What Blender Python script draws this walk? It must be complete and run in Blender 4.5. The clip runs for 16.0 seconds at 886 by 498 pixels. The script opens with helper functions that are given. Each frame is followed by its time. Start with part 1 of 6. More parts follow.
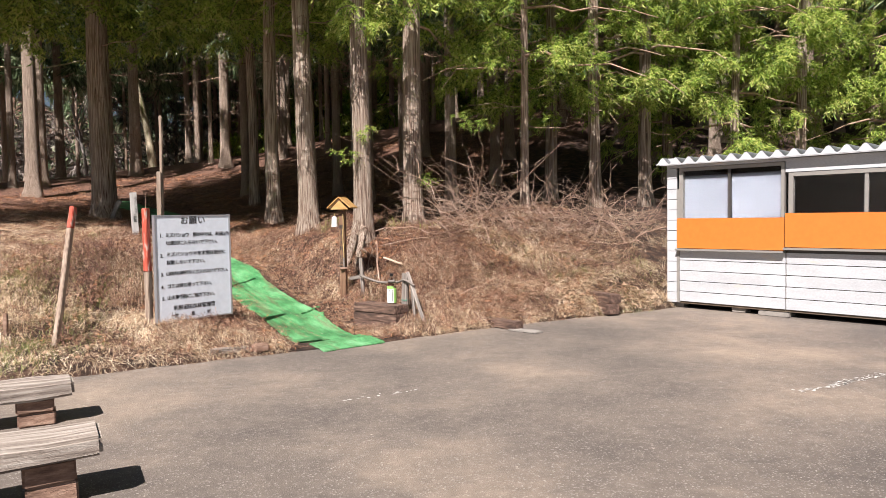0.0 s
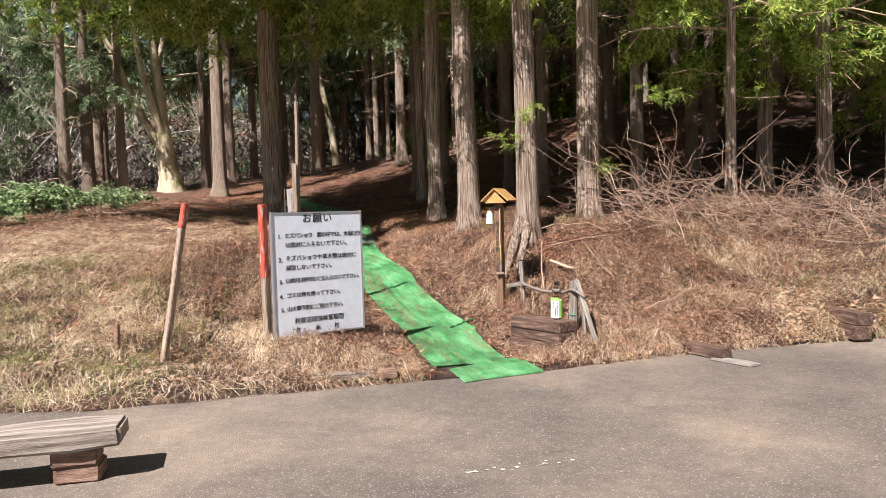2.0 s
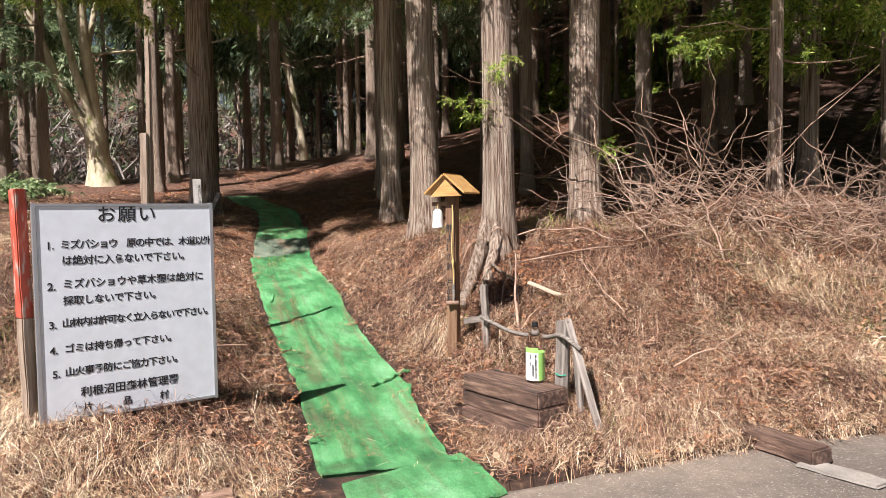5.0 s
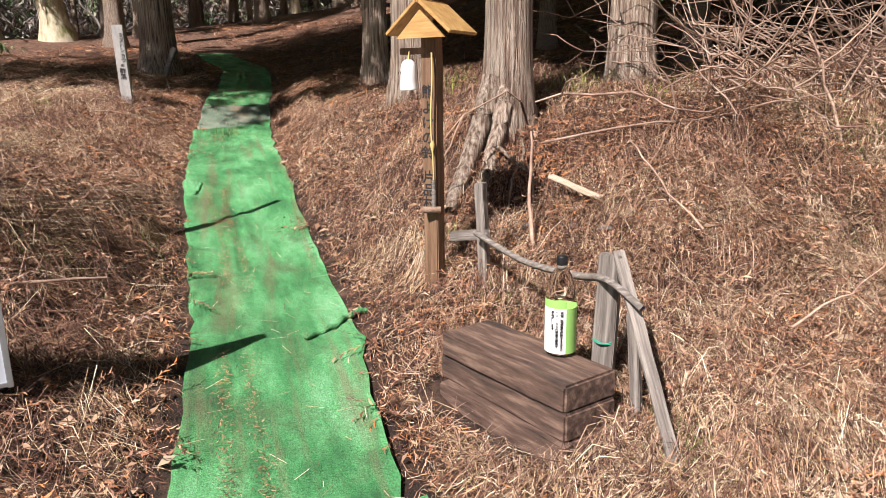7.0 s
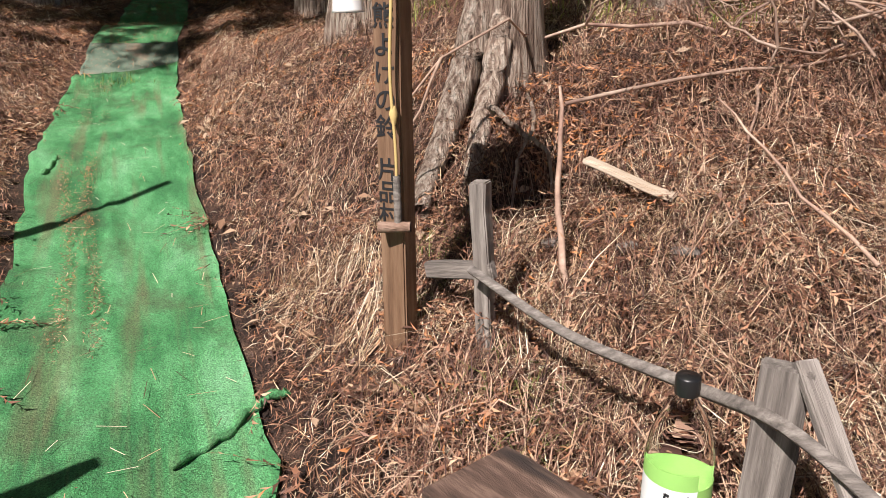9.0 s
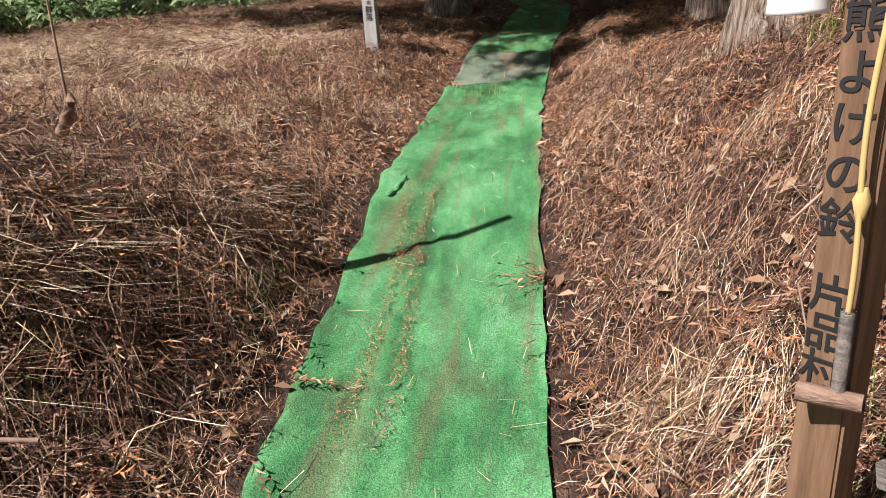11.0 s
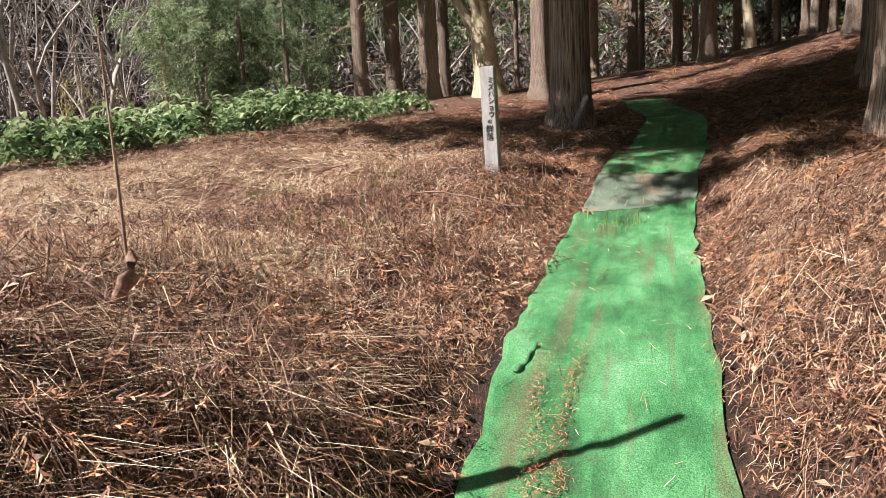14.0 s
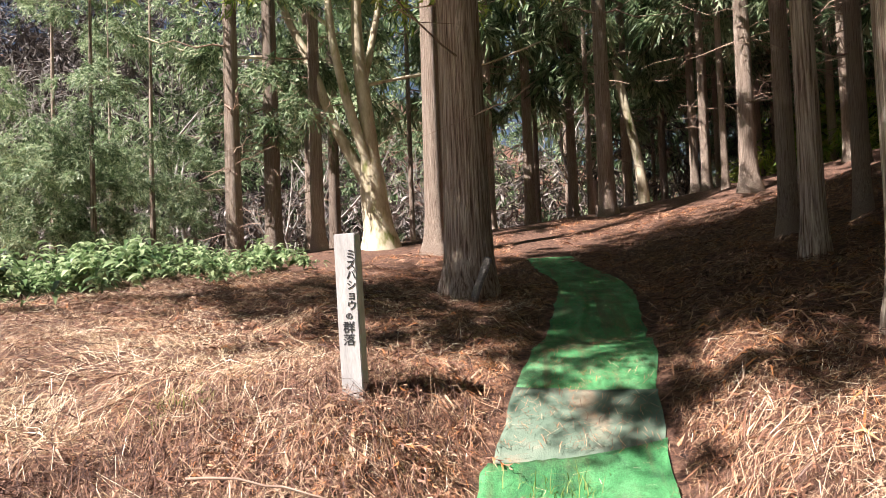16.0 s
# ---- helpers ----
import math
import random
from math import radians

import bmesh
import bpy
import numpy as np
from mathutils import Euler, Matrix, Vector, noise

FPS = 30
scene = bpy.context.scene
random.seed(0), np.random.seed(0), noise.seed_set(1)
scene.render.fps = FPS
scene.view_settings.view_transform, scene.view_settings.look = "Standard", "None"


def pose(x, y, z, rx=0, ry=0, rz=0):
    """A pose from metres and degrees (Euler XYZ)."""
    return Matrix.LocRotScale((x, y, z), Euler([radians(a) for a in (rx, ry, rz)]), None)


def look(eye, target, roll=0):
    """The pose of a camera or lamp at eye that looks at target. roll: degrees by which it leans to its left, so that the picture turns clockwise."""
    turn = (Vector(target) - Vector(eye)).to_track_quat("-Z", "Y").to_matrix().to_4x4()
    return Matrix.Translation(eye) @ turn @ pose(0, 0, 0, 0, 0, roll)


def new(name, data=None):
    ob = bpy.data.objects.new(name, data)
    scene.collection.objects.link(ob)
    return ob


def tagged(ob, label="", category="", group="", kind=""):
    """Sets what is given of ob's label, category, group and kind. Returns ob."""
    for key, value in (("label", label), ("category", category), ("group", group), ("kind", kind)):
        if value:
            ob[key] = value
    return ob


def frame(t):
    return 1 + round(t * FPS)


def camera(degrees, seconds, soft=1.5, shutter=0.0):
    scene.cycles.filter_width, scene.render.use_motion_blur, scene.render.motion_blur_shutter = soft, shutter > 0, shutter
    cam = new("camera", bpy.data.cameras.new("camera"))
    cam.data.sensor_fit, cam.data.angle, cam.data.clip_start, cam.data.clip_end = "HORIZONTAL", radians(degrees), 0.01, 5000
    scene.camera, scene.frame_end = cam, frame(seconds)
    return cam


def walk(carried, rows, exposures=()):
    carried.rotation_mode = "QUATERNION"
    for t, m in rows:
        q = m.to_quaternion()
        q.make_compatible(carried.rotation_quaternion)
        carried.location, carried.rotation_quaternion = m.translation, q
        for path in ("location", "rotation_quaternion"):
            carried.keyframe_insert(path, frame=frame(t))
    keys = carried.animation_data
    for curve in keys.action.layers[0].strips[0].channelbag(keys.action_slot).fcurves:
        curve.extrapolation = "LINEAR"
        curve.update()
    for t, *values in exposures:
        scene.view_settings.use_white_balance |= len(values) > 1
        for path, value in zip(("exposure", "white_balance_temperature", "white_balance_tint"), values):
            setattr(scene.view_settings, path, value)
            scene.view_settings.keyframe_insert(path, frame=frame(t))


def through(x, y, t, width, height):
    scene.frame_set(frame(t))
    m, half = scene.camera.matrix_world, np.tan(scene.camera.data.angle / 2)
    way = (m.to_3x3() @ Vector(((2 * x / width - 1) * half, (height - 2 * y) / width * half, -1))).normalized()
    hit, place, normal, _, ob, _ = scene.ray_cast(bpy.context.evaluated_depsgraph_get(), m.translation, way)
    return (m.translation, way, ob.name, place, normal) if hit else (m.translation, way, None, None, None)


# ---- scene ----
cam = camera(64.3, 16.0, 0.75)
METRES, EYE, TILT, LEAN, TURN = 11.5, 1.415, 0.0, 0.0, 0.0
ROWS = [
    (0.0, 0.0, 0.0, 0.0, -0.04, -2.7, 0.94),
    (0.5, 0.0007, 0.0312, 0.0008, 5.31, -2.83, 1.17),
    (1.0, 0.0041, 0.067, 0.0005, 8.93, -2.97, 1.53),
    (1.5, 0.0069, 0.1054, -0.0004, 12.88, -2.87, 1.6),
    (2.0, 0.0096, 0.149, -0.0009, 15.09, -2.76, 1.63),
    (2.5, 0.013, 0.1896, -0.0017, 15.39, -2.5, 1.55),
    (3.0, 0.0119, 0.2322, -0.0022, 15.14, -2.46, 1.2),
    (3.5, 0.0078, 0.272, -0.002, 13.98, -2.32, 0.94),
    (4.0, 0.0007, 0.3098, -0.0027, 14.02, -2.35, 0.85),
    (6.5, -0.0273, 0.5156, -0.0065, 15.41, -5.17, 0.74),
    (7.0, -0.0359, 0.5569, -0.0078, 15.31, -13.34, 0.7),
    (7.5, -0.0431, 0.6009, -0.0119, 14.93, -18.13, 0.87),
    (8.0, -0.0555, 0.6369, -0.0148, 14.74, -18.36, 0.65),
    (8.5, -0.0635, 0.6617, -0.0152, 12.67, -17.99, 0.68),
    (9.0, -0.0743, 0.6826, -0.0128, 11.58, -18.02, 0.48),
    (9.5, -0.087, 0.7035, -0.0133, 15.48, -18.12, 0.59),
    (10.0, -0.0983, 0.7249, -0.0109, 25.28, -17.95, 1.15),
    (12.5, -0.1057, 0.7508, -0.0127, 49.5, -17.07, 2.13),
    (13.0, -0.1131, 0.7544, -0.0064, 49.88, -17.41, 2.03),
    (13.5, -0.1308, 0.7657, -0.0012, 49.63, -16.11, 2.17),
    (14.0, -0.1535, 0.7874, -0.0009, 49.61, -8.73, 2.5),
    (14.5, -0.1817, 0.8144, 0.0036, 49.8, 0.29, 2.54),
    (15.0, -0.2099, 0.8452, 0.0087, 49.71, 2.44, 2.61),
    (15.5, -0.2354, 0.8789, 0.0139, 48.09, 2.66, 2.61),
    (16.0, -0.2577, 0.9133, 0.0238, 41.56, 2.45, 2.11),
]
walk(cam, [(t, pose(0, 0, EYE, TILT, LEAN, TURN) @ pose(METRES * x, METRES * y, METRES * z, 90 + pitch, roll, yaw)) for t, x, y, z, yaw, pitch, roll in ROWS],
     [(t, stops, 6500, 18) for t, stops in ((0.0, 1.03), (4.0, 1.06), (6.5, 1.0), (8.5, 0.66), (10.0, 0.68), (12.5, 0.9), (14.5, 1.16), (16.0, 1.62))])

# ---- light: a high spring sun behind the walker, clear sky ----
SUN_FROM = Vector((-0.312, -0.775, 1.0)).normalized()
world = bpy.data.worlds.new("sky")
scene.world = world
world.use_nodes = True
wn = world.node_tree.nodes
sky = wn.new("ShaderNodeTexSky")
sky.sky_type, sky.sun_disc = "NISHITA", False
sky.sun_elevation, sky.sun_rotation = math.asin(SUN_FROM.z), math.atan2(SUN_FROM.x, SUN_FROM.y)
world.node_tree.links.new(sky.outputs[0], wn["Background"].inputs[0])
wn["Background"].inputs[1].default_value = 0.024
sun = new("sun", bpy.data.lights.new("sun", "SUN"))
sun.data.energy, sun.data.angle, sun.data.color = 5.0, radians(0.53), (1.0, 0.95, 0.87)
sun.matrix_world = look((0, 0, 40), Vector((0, 0, 40)) - SUN_FROM)

# ---- small helpers ----
R = np.random.default_rng(7)


def np_mesh(name, verts, faces):
    """A mesh from an array of corners and an array of faces with one number of corners each."""
    me = bpy.data.meshes.new(name)
    verts, faces = np.asarray(verts, np.float32).reshape(-1, 3), np.asarray(faces, np.int32)
    me.vertices.add(len(verts)), me.loops.add(faces.size), me.polygons.add(len(faces))
    me.vertices.foreach_set("co", verts.ravel())
    me.loops.foreach_set("vertex_index", faces.ravel())
    me.polygons.foreach_set("loop_start", np.arange(len(faces), dtype=np.int32) * faces.shape[1])
    me.update(calc_edges=True)
    return me


def part(name, data, material, parent=None, label="", smooth=False):
    """One mesh object, from a bmesh or a mesh, under a thing or a part."""
    if isinstance(data, bmesh.types.BMesh):
        me = bpy.data.meshes.new(name)
        data.to_mesh(me)
        data.free()
    else:
        me = data
    if material and not me.materials:
        me.materials.append(material)
    if smooth:
        me.shade_smooth()
    ob = new(name, me)
    if parent:
        ob.parent = parent
    if label:
        ob["label"] = label
    return ob


def thing(name, at, label, category, group="", turn=0.0):
    ob = new(name)
    ob.empty_display_size = 0.1
    ob.matrix_world = Matrix.Translation(at) @ Matrix.Rotation(turn, 4, "Z")
    return tagged(ob, label, category, group)


def slab(sx, sy, sz, m=None, bevel=0.004, rough=0.0, bm=None):
    """A worn block of that size about its middle, set at m."""
    own = bmesh.new()
    bmesh.ops.create_cube(own, size=1.0)
    bmesh.ops.scale(own, vec=(sx, sy, sz), verts=own.verts)
    if rough:
        longest = max(sx, sy, sz)
        axis = (sx, sy, sz).index(longest)
        edges = [e for e in own.edges if abs((e.verts[0].co - e.verts[1].co)[axis]) > longest * 0.9]
        bmesh.ops.subdivide_edges(own, edges=edges, cuts=7, use_grid_fill=True)
    if bevel:
        sharp = [e for e in own.edges if len(e.link_faces) == 2 and e.calc_face_angle(0) > 0.5]
        bmesh.ops.bevel(own, geom=sharp, offset=bevel, segments=2, affect="EDGES", clamp_overlap=True)
    if rough:
        for v in own.verts:
            v.co += noise.noise_vector(v.co * 7 + Vector((sx * 91, sy * 37, sz * 53))) * rough
    if m is not None:
        own.transform(m)
    if bm is None:
        return own
    tmp = bpy.data.meshes.new("tmp")
    own.to_mesh(tmp)
    own.free()
    bm.from_mesh(tmp)
    bpy.data.meshes.remove(tmp)
    return bm


def tube(points, radii, sides=8, cap=True):
    """Corners and quads of a tapered tube along points."""
    p, r = np.asarray(points, float), np.asarray(radii, float)
    d = np.gradient(p, axis=0)
    d /= np.linalg.norm(d, axis=1)[:, None] + 1e-9
    ref = np.where(np.abs(d[:, 2:3]) > 0.9, np.array([[1.0, 0, 0]]), np.array([[0, 0, 1.0]]))
    u = np.cross(d, ref)
    u /= np.linalg.norm(u, axis=1)[:, None] + 1e-9
    v = np.cross(d, u)
    a = np.linspace(0, 2 * np.pi, sides, endpoint=False)
    ring = p[:, None] + r[:, None, None] * (np.cos(a)[None, :, None] * u[:, None] + np.sin(a)[None, :, None] * v[:, None])
    i, j = np.meshgrid(np.arange(len(p) - 1), np.arange(sides), indexing="ij")
    k = (j + 1) % sides
    quads = np.stack([i * sides + j, i * sides + k, (i + 1) * sides + k, (i + 1) * sides + j], -1).reshape(-1, 4)
    return ring.reshape(-1, 3), quads


def join(pieces):
    vs, fs, n = [], [], 0
    for v, f in pieces:
        vs.append(v), fs.append(f + n)
        n += len(v)
    return np.concatenate(vs), np.concatenate(fs)


def frame_of(origin, along, up=(0, 0, 1)):
    """A pose at origin with x along a direction, z as near to up as it goes."""
    x = Vector(along).normalized()
    y = Vector(up).cross(x).normalized()
    z = x.cross(y)
    m = Matrix((x, y, z)).transposed().to_4x4()
    m.translation = origin
    return m


def stick(name, a, b, w, d, material, parent, bevel=0.004, rough=0.006, label=""):
    """A sawn timber from a to b."""
    a, b = Vector(a), Vector(b)
    m = frame_of((a + b) / 2, b - a, (0.3, 1, 0.2) if abs((b - a).normalized().z) > 0.9 else (0, 0, 1))
    if material in (UPRIGHT_WOOD, RED_PAINT):
        return part(name, slab((b - a).length, w, d, m, bevel, rough), material, parent, label)
    ob = part(name, slab((b - a).length, w, d, None, bevel, rough), material, parent, label)
    ob.matrix_local = m
    return ob


# ---- the lie of the land ----
NEAR_BUMPS = (-0.071, 0.115, 0.058, -0.003, 0.032, -0.05, -0.019, 0.04, -0.539, 0.321, 0.508, -0.727, 0.276, -0.053, -1.015, 0.303, -0.508, -0.508, 0.831, 0.207, -0.251, 0.652, -0.276, -0.627, -0.156, -0.163, 0.48, -0.032)
FAR_BUMPS = (-0.143, 0.375, -0.059, -1.208, -0.976, -0.233, -0.193, 0.636)
NEAR_AT = [(gx, gs) for gx in (-6.6, -5.3, -4, -2.7, -1.4, -0.1, 1.2) for gs in (0.8, 2.0, 3.2, 4.6)]
FINE_BUMPS = (0.075, -0.222, -0.005, 0.014, 0.236, 0.027, -0.044, 0.116, -0.135, 0.096, -0.104, 0.136, -0.18, -0.197, 0.284, -0.147, 0.099, -0.17, -0.047, -0.037)
FINE_AT = ((-5.6, 12.9), (-4.6, 13.2), (-3.7, 12.9), (-5.3, 11.3), (-4.5, 11.4), (-3.6, 12.0), (-2.6, 12.0), (-4.2, 10.5), (-3.5, 10.5), (-3.1, 11.2), (-2.1, 10.9), (-2.7, 10.2), (-1.8, 10.1), (-4.2, 9.6), (-3.5, 9.1), (-2.9, 9.2), (-1.4, 9.5), (-5.3, 15.2), (-6.3, 11.0), (-0.3, 10.3))
FAR_AT = [(gx, gs) for gx in (-14, -8, -2, 4) for gs in (7.0, 13.0)]
WAVES = [(R.normal(size=2) * k, R.uniform(0, 6.28), 1.0 / k ** 0.8) for k in (0.9, 1.4, 2.1, 3.3, 5.0, 8.0, 13.0) for _ in range(4)]


def edge_y(x):
    """Where the asphalt ends."""
    return 8.4 + 0.6 * x + 0.05 * np.sin(1.7 * x) + np.where(x < -3.8, -0.45 * (x + 3.8), 0)


def beyond(x, y):
    return (y - edge_y(x)) * 0.857


def lie(x, y):
    """The smooth height of the ground: a bank behind the asphalt, a trough for the path, a slope in the wood."""
    x, y = np.asarray(x, float), np.asarray(y, float)
    s = np.maximum(beyond(x, y), 0)
    w = 40 * np.tanh(x / 40)
    e = 1 - np.exp(-s / 0.8)
    z = 0.482 * e + 0.411 * 20 * (1 - np.exp(-s / 20)) + 0.144 * 2 * (1 - np.exp(-s / 20)) * w
    for (gx, gs), k in zip(NEAR_AT, NEAR_BUMPS):
        z = z + k * e * np.exp(-((w - gx) ** 2 + (s - gs) ** 2) / 1.3 ** 2)
    for (gx, gs), k in zip(FAR_AT, FAR_BUMPS):
        z = z + k * e * np.exp(-((w - gx) ** 2 + (s - gs) ** 2) / 6.0 ** 2)
    for (gx, gy), k in zip(FINE_AT, FINE_BUMPS):
        z = z + k * np.exp(-((x - gx) ** 2 + (y - gy) ** 2) / 0.75 ** 2)
    return z


PATH = [(-1.1, 7.66), (-1.40, 8.15), (-2.07, 9.3), (-2.5, 9.92), (-2.91, 10.52), (-3.31, 11.1), (-4.26, 12.6), (-4.66, 13.3), (-5.4, 14.8), (-7.1, 17.7), (-8.8, 19.7), (-11.5, 23.0), (-15.0, 28.0)]


def spline(points, n):
    """A smooth line through points, with n steps between each two."""
    p = np.array([points[0], *points, points[-1]], float)
    out = []
    for i in range(1, len(p) - 2):
        t = np.linspace(0, 1, n, endpoint=False)[:, None]
        out.append(0.5 * (2 * p[i] + (p[i + 1] - p[i - 1]) * t + (2 * p[i - 1] - 5 * p[i] + 4 * p[i + 1] - p[i + 2]) * t ** 2 + (3 * p[i] - p[i - 1] - 3 * p[i + 1] + p[i + 2]) * t ** 3))
    return np.concatenate(out + [p[-2:-1]])


PATH_LINE = spline(PATH, 9)
PATH_LEVEL = lie(PATH_LINE[:, 0], PATH_LINE[:, 1])


def off_path(x, y):
    """Distance to the middle of the path."""
    x, y = np.asarray(x, float), np.asarray(y, float)
    best = np.full(np.broadcast(x, y).shape, 1e9)
    for a, b in PATH_LINE:
        best = np.minimum(best, (x - a) ** 2 + (y - b) ** 2)
    return np.sqrt(best)


def trodden(x, y):
    """The ground with the path trodden level from side to side."""
    x, y = np.asarray(x, float), np.asarray(y, float)
    z, d = lie(x, y), off_path(x, y)
    near = d < 0.85
    px, py = x[near], y[near]
    total, level = np.full(px.shape, 1e-9), np.zeros(px.shape)
    for (a, b), h in zip(PATH_LINE, PATH_LEVEL):
        w = np.exp(-((px - a) ** 2 + (py - b) ** 2) / 0.25 ** 2)
        total, level = total + w, level + w * h
    k = 0.75 * np.clip(1 - (d[near] - 0.35) / 0.45, 0, 1)
    z[near] = z[near] * (1 - k) + k * level / total
    return z


def waves(x, y):
    z = 0
    for k, f, a in WAVES:
        z = z + a * np.sin(k[0] * x + k[1] * y + f)
    return z / 4


def ground_z(x, y):
    """The height of the ground's sheet, with its hummocks."""
    x, y = np.asarray(x, float), np.asarray(y, float)
    s = beyond(x, y)
    calm = np.clip((off_path(x, y) - 0.45) / 0.5, 0.0, 1) * np.clip(s / 0.5, 0, 1)
    calm = calm * np.clip((np.hypot(x + 0.81, y - 8.95) - 0.35) / 0.4, 0, 1)
    z = trodden(x, y) + (0.05 * waves(x, y) + 0.04 * waves(2.3 * x + 5, 2.3 * y)) * calm
    z = z + 0.028 * waves(4.7 * x + 2, 4.7 * y + 8) * np.clip((off_path(x, y) - 0.42) / 0.3, 0.0, 1) * np.clip(s / 0.3, 0, 1)
    z = z - 0.26 * np.exp(-(((x + 1.03) / 0.2) ** 2 + ((y - 10.36) / 0.16) ** 2) ** 2)
    z = z - 0.09 * np.exp(-((x + 0.92) ** 2 + (y - 8.95) ** 2) / 0.36 ** 2)
    z = z + 0.07 * np.exp(-((x + 3.42) ** 2 + (y - 9.02) ** 2) / 0.3 ** 2)
    far = np.clip((np.hypot(x + 4, y - 12) - 45) / 200, 0, 1)
    hill = 24 * np.exp(-((x + 78) ** 2 + (y - 28) ** 2) / 32 ** 2) + 30 * np.exp(-((x + 95) ** 2 + (y - 75) ** 2) / 45 ** 2) + 40 * np.exp(-((x + 10) ** 2 + (y - 230) ** 2) / 110 ** 2)
    return np.where(s < 0, -0.04, z) + hill * np.clip(far * 4, 0, 1)


def gz(x, y):
    return float(ground_z(np.array([x]), np.array([y]))[0])


def bare_z(x, y):
    return float(lie(np.array([x]), np.array([y]))[0])

# ---- materials ----
def material(name):
    m = bpy.data.materials.new(name)
    m.use_nodes = True
    return m, m.node_tree.nodes, m.node_tree.links, m.node_tree.nodes["Principled BSDF"]


def add(nodes, links, kind, inputs=(), **settings):
    n = nodes.new("ShaderNode" + kind)
    for key, value in settings.items():
        if key == "blend_type":
            n.blend_type = value
        elif key == "data_type":
            n.data_type = value
        elif key == "operation":
            n.operation = value
        elif key == "feature":
            n.feature = value
    for key, value in inputs:
        if isinstance(value, bpy.types.NodeSocket):
            links.new(value, n.inputs[key])
        else:
            n.inputs[key].default_value = value
    return n


def coords(nodes, links, scale=(1, 1, 1), turn=(0, 0, 0), world_space=False):
    tc = nodes.new("ShaderNodeTexCoord")
    source = tc.outputs["Object"]
    if world_space:
        source = nodes.new("ShaderNodeNewGeometry").outputs["Position"]
    mp = add(nodes, links, "Mapping", [("Vector", source), ("Scale", scale), ("Rotation", turn)])
    return mp.outputs[0]


def ramp(nodes, links, fac, stops):
    r = nodes.new("ShaderNodeValToRGB")
    while len(r.color_ramp.elements) < len(stops):
        r.color_ramp.elements.new(0.5)
    for el, (at, colour) in zip(r.color_ramp.elements, stops):
        el.position, el.color = at, (*colour, 1)
    links.new(fac, r.inputs[0])
    return r.outputs[0]


def tint(nodes, links, colour, fac_socket, low, high):
    """Varies a colour's brightness by a factor socket."""
    mr = add(nodes, links, "MapRange", [(0, fac_socket), (3, low), (4, high)])
    hsv = add(nodes, links, "HueSaturation", [("Color", colour), ("Value", mr.outputs[0])])
    return hsv.outputs[0]


def blend(nodes, links, fac, a, b, how="MIX"):
    m = add(nodes, links, "MixRGB", [("Fac", fac), ("Color1", a), ("Color2", b)], blend_type=how)
    return m.outputs[0]


def relief(nodes, links, bsdf, height, strength, distance=0.01):
    b = add(nodes, links, "Bump", [("Height", height), ("Strength", strength), ("Distance", distance)])
    links.new(b.outputs[0], bsdf.inputs["Normal"])


def textured(name, stops, scale=8.0, stretch=(1, 1, 1), fine=60.0, bump=0.3, depth=0.01, roughness=0.8, random_value=0.0, world_space=False, stain=None, detail=6.0):
    """Two scales of noise through a ramp of colours, with relief and, if wanted, stains of another colour."""
    m, n, l, b = material(name)
    c = coords(n, l, stretch, world_space=world_space)
    coarse = add(n, l, "TexNoise", [("Vector", c), ("Scale", scale), ("Detail", detail), ("Roughness", 0.62)])
    grain = add(n, l, "TexNoise", [("Vector", c), ("Scale", fine), ("Detail", 3.0), ("Roughness", 0.6)])
    col = ramp(n, l, coarse.outputs[0], stops)
    col = tint(n, l, col, grain.outputs[0], 0.72, 1.28)
    if stain:
        spots = add(n, l, "TexNoise", [("Vector", c), ("Scale", stain[1]), ("Detail", 4.0)])
        mask = add(n, l, "MapRange", [(0, spots.outputs[0]), (1, stain[2]), (2, stain[2] + 0.12)])
        col = blend(n, l, mask.outputs[0], col, (*stain[0], 1))
    if random_value:
        oi = n.new("ShaderNodeObjectInfo")
        col = tint(n, l, col, oi.outputs["Random"], 1 - random_value, 1 + random_value)
    l.new(col, b.inputs["Base Color"])
    b.inputs["Roughness"].default_value = roughness
    both = add(n, l, "Math", [(0, coarse.outputs[0]), (1, grain.outputs[0])], operation="ADD")
    relief(n, l, b, both.outputs[0], bump, depth)
    return m


def plain(name, colour, roughness=0.5, metal=0.0):
    """A coat of paint or plastic with faint unevenness."""
    m, n, l, b = material(name)
    c = coords(n, l)
    t = add(n, l, "TexNoise", [("Vector", c), ("Scale", 14.0), ("Detail", 5.0)])
    l.new(tint(n, l, ramp(n, l, t.outputs[0], [(0.0, colour), (1.0, colour)]), t.outputs[0], 0.86, 1.12), b.inputs["Base Color"])
    b.inputs["Roughness"].default_value, b.inputs["Metallic"].default_value = roughness, metal
    return m


